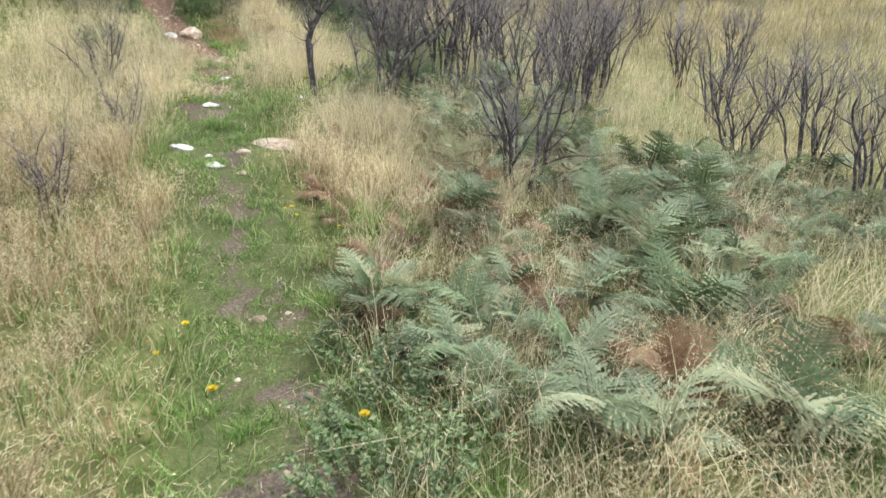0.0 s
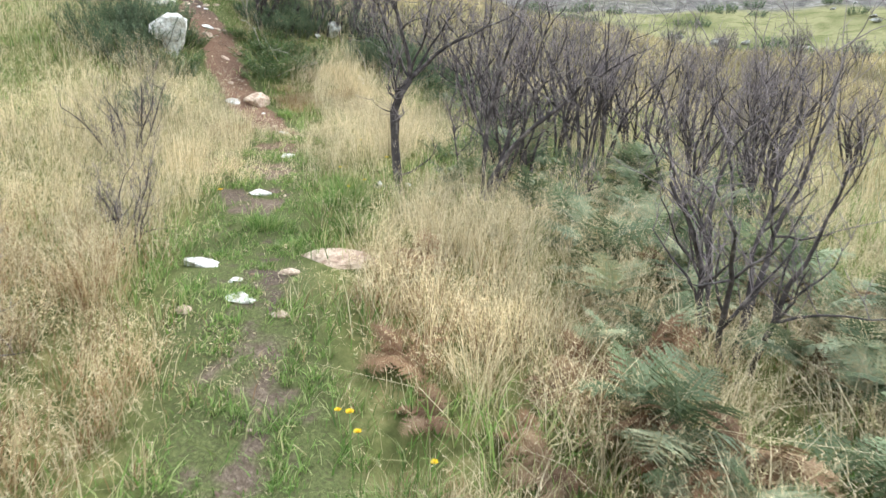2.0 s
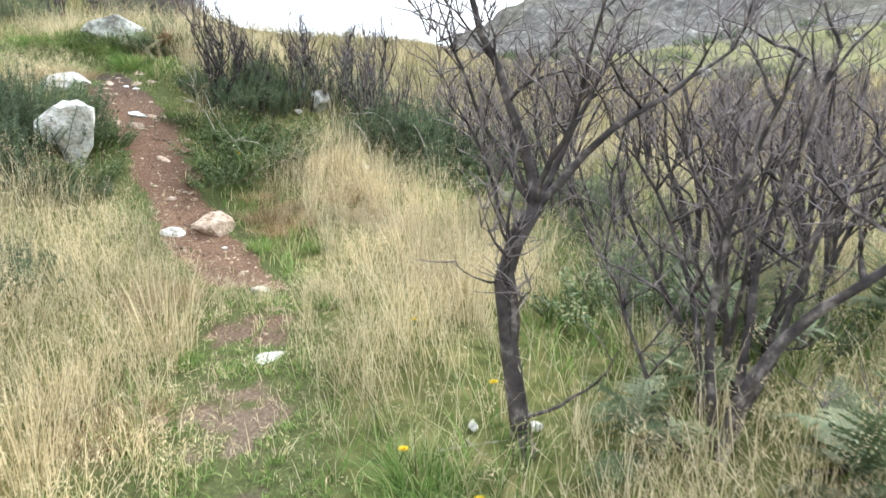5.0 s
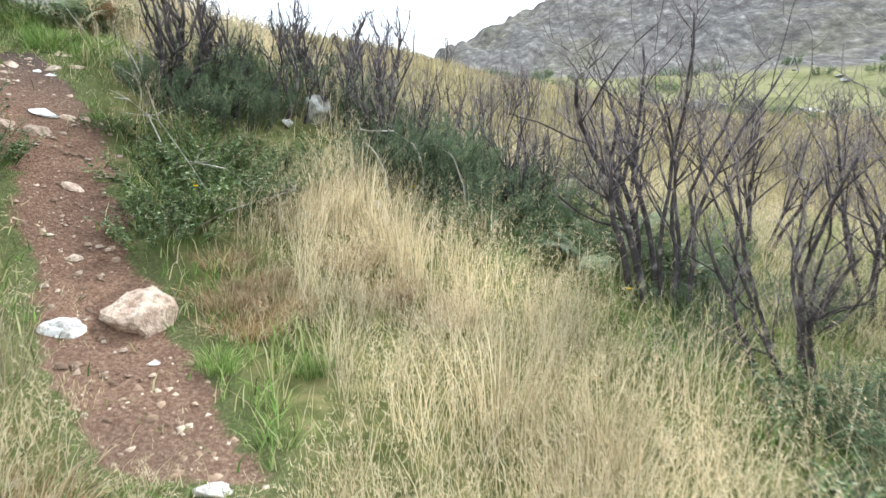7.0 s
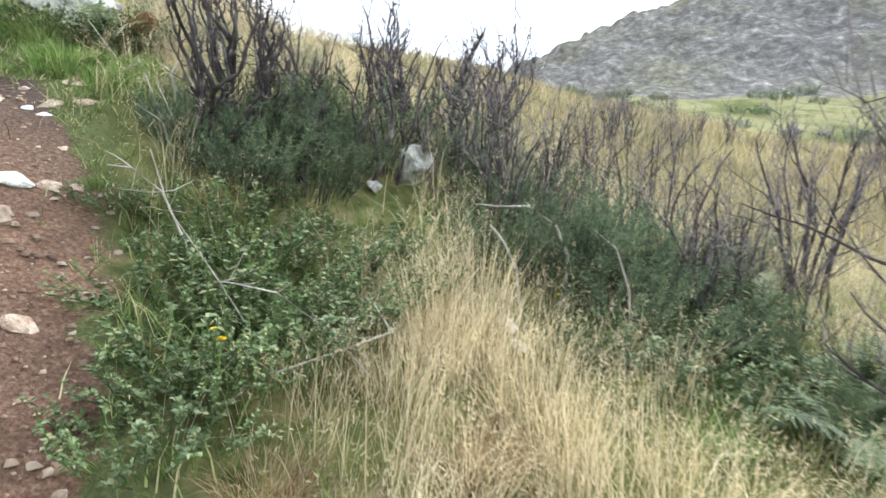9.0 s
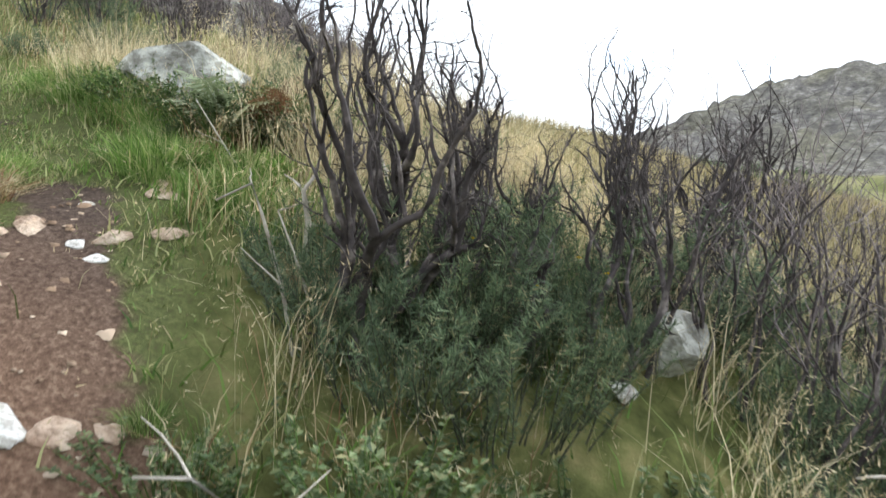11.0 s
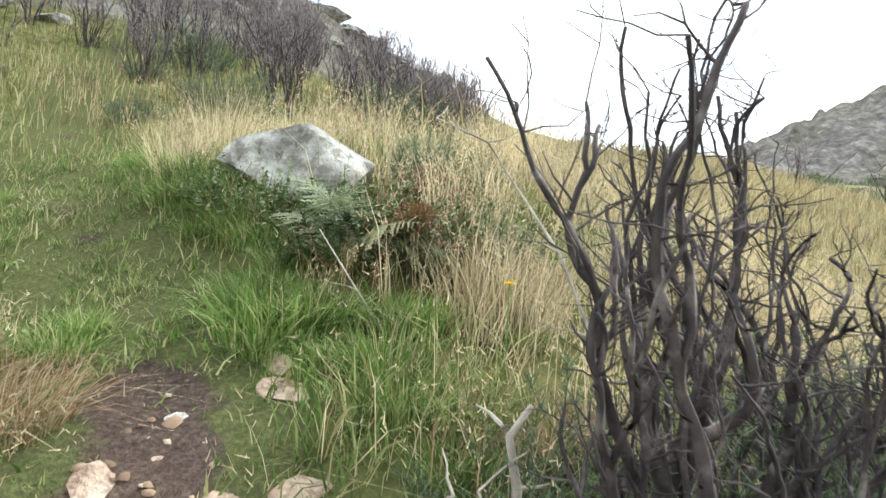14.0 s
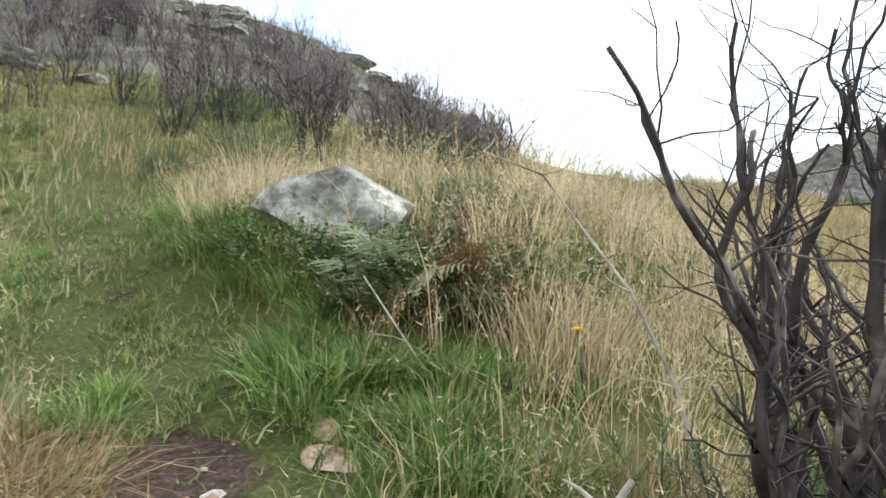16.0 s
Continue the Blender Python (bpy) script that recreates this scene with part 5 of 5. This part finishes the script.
for x, y, sz in ((-5.74, 12.38, 1.0), (-5.82, 12.5, 0.8), (-5.3, 12.72, 1.1), (-5.45, 12.85, 1.0), (-5.2, 12.85, 0.9), (-4.78, 12.58, 1.0), (-4.65, 12.68, 1.0), (-4.9, 12.72, 0.9), (-4.6, 12.5, 0.8), (-6.42, 13.4, 1.1), (-6.6, 13.65, 1.1),
                 (-6.25, 13.5, 1.0), (-6.4, 13.8, 1.0), (-1.6, 7.1, 1.0), (-1.72, 7.1, 1.0), (-1.6, 7.2, 1.1), (-1.68, 7.38, 1.0), (1.35, 2.15, 1.1), (1.5, 2.3, 1.1), (1.65, 2.1, 1.0), (1.45, 2.45, 1.0), (-1.5, 6.75, 1.1), (-2.05, 6.5, 0.7), (-1.75, 6.2, 0.6), (-3.05, 9.9, 0.8), (-2.35, 9.0, 0.7), (-2.9, 8.2, 0.6), (-0.6, 3.6, 0.7), (-0.75, 4.1, 0.7), (0.5, 2.2, 1.0),
                 (0.8, 2.1, 1.0), (0.2, 2.0, 0.9), (-1.15, 11.6, 0.8), (-2.1, 12.0, 0.8), (-1.7, 11.7, 0.9), (-4.42, 11.68, 0.5), (-3.75, 13.3, 0.8), (-3.3, 14.0, 0.9), (-2.7, 10.0, 0.7), (-4.95, 13.0, 0.8), (-4.2, 12.3, 0.7), (-5.0, 12.95, 0.8)):
    tuft(LUSH[R.randint(0, 2)], x, y, sz * R.uniform(0.65, 1.0), "lush arching tuft of bright green grass", "green grass tufts")
for _ in range(46):
    x, y = R.uniform(-8.0, -4.6), R.uniform(12.5, 15.5)
    if abs(off_path(x, y)) > 0.25:
        tuft(LUSH[R.randint(0, 2)], x, y, R.uniform(0.45, 0.85), "lush arching tuft of bright green grass", "green grass tufts")
for x, y, sz in ((-6.05, 13.4, 0.9), (-6.2, 13.6, 0.9), (-5.95, 13.28, 0.8), (-5.75, 13.2, 0.8), (-5.5, 13.1, 0.8)):
    tuft(LUSH[R.randint(0, 2)], x, y, sz, "lush green grass tuft below a boulder", "green grass tufts")
for x, y, sz in ((-4.8, 13.12, 0.8), (-4.72, 13.22, 0.85), (-4.84, 13.28, 0.8), (-4.66, 13.32, 0.8), (-2.9, 11.6, 1.0), (-3.0, 11.9, 1.0), (-2.8, 12.05, 1.1), (-2.75, 11.8, 1.0), (-3.05, 11.35, 0.9), (-2.95, 11.75, 0.9), (-2.55, 11.5, 1.0), (-2.4, 11.3, 1.0), (-2.65, 11.75, 0.9), (-1.6, 8.9, 1.0), (-1.7, 9.3, 1.0), (-1.9, 9.7, 1.0), (-1.55, 9.6, 0.9),
                 (-3.0, 7.3, 0.9), (-3.2, 7.8, 0.9), (-3.0, 8.3, 1.0), (-0.9, 6.6, 0.8), (-0.7, 6.3, 0.8), (-0.85, 6.2, 0.8), (-0.55, 6.6, 0.8), (-1.1, 7.0, 0.8), (-0.7, 8.3, 0.8), (-6.6, 13.6, 0.9), (-6.9, 14.2, 1.0), (-5.4, 15.0, 1.0), (-4.9, 14.6, 1.0), (-0.5, 4.9, 0.8), (-0.3, 5.4, 0.8)):
    tuft(TALL[R.randint(0, 1)], x, y, sz, "upright tuft of tall bleached dry grass", "dry grass tufts")
for x, y, sz in ((-3.2, 10.45, 0.9), (-3.05, 10.3, 1.0), (-3.3, 10.75, 0.8), (-3.1, 10.7, 0.9), (-2.95, 10.5, 0.9), (-4.45, 12.78, 1.0), (-5.6, 12.06, 1.1), (-5.8, 12.02, 1.1), (-5.66, 11.88, 1.0), (-5.9, 12.2, 0.9), (-4.4, 12.38, 0.8), (-2.75, 11.15, 1.0), (-2.5, 10.9, 1.0), (-2.2, 10.8, 1.1), (-1.1, 6.1, 0.9), (-0.6, 4.1, 0.9), (-3.3, 8.9, 1.1), (-2.9, 7.6, 1.0), (-1.0, 5.6, 0.9)):
    tuft(MOUND, x, y, sz, "low tangled mound of rusty dry grass", "dry grass mounds")

# ---- gravel on the soil path ----
xy = scatter(26000, -6.2, -0.3, 1.5, 13.0)
xy = xy[(bare(xy[:, 0], xy[:, 1]) > 0.45) & (rng.random(len(xy)) < 0.25 + 0.75 * (xy[:, 1] > 9.2) - 0.6 * (xy[:, 1] > 11.7))]
k = len(xy)
size = 0.006 + 0.016 * rng.random(k) ** 4
cube = np.array([(-1, -1, -0.6), (1, -1, -0.6), (1, 1, -0.6), (-1, 1, -0.6), (-0.6, -0.7, 0.5), (0.7, -0.5, 0.6), (0.6, 0.7, 0.45), (-0.7, 0.6, 0.6)])
faces = np.array([(0, 1, 5, 4), (1, 2, 6, 5), (2, 3, 7, 6), (3, 0, 4, 7), (4, 5, 6, 7)])
v = cube[None] * rng.uniform(0.5, 1.2, (k, 8, 1)) * size[:, None, None]
a = rng.uniform(0, 6.283, k)
c, s_ = np.cos(a)[:, None], np.sin(a)[:, None]
v = np.stack([v[..., 0] * c - v[..., 1] * s_, v[..., 0] * s_ + v[..., 1] * c, v[..., 2] * 0.7], 2)
v += np.stack([xy[:, 0], xy[:, 1], height(xy[:, 0], xy[:, 1]) + size * 0.15], 1)[:, None]
loops = (np.arange(k)[:, None, None] * 8 + faces[None]).ravel()
M_PEBBLE = leaf_material("pebbles", [(0.0, (0.15, 0.1, 0.07)), (0.6, (0.3, 0.215, 0.15)), (1.0, (0.6, 0.5, 0.4))], 2.0, 0.0, 0.9)
tagged(new("gravel", mesh_from("gravel", v.reshape(-1, 3), loops, np.full(5 * k, 4), M_PEBBLE)), "loose reddish gravel on the soil path", "gravel", kind="stuff")
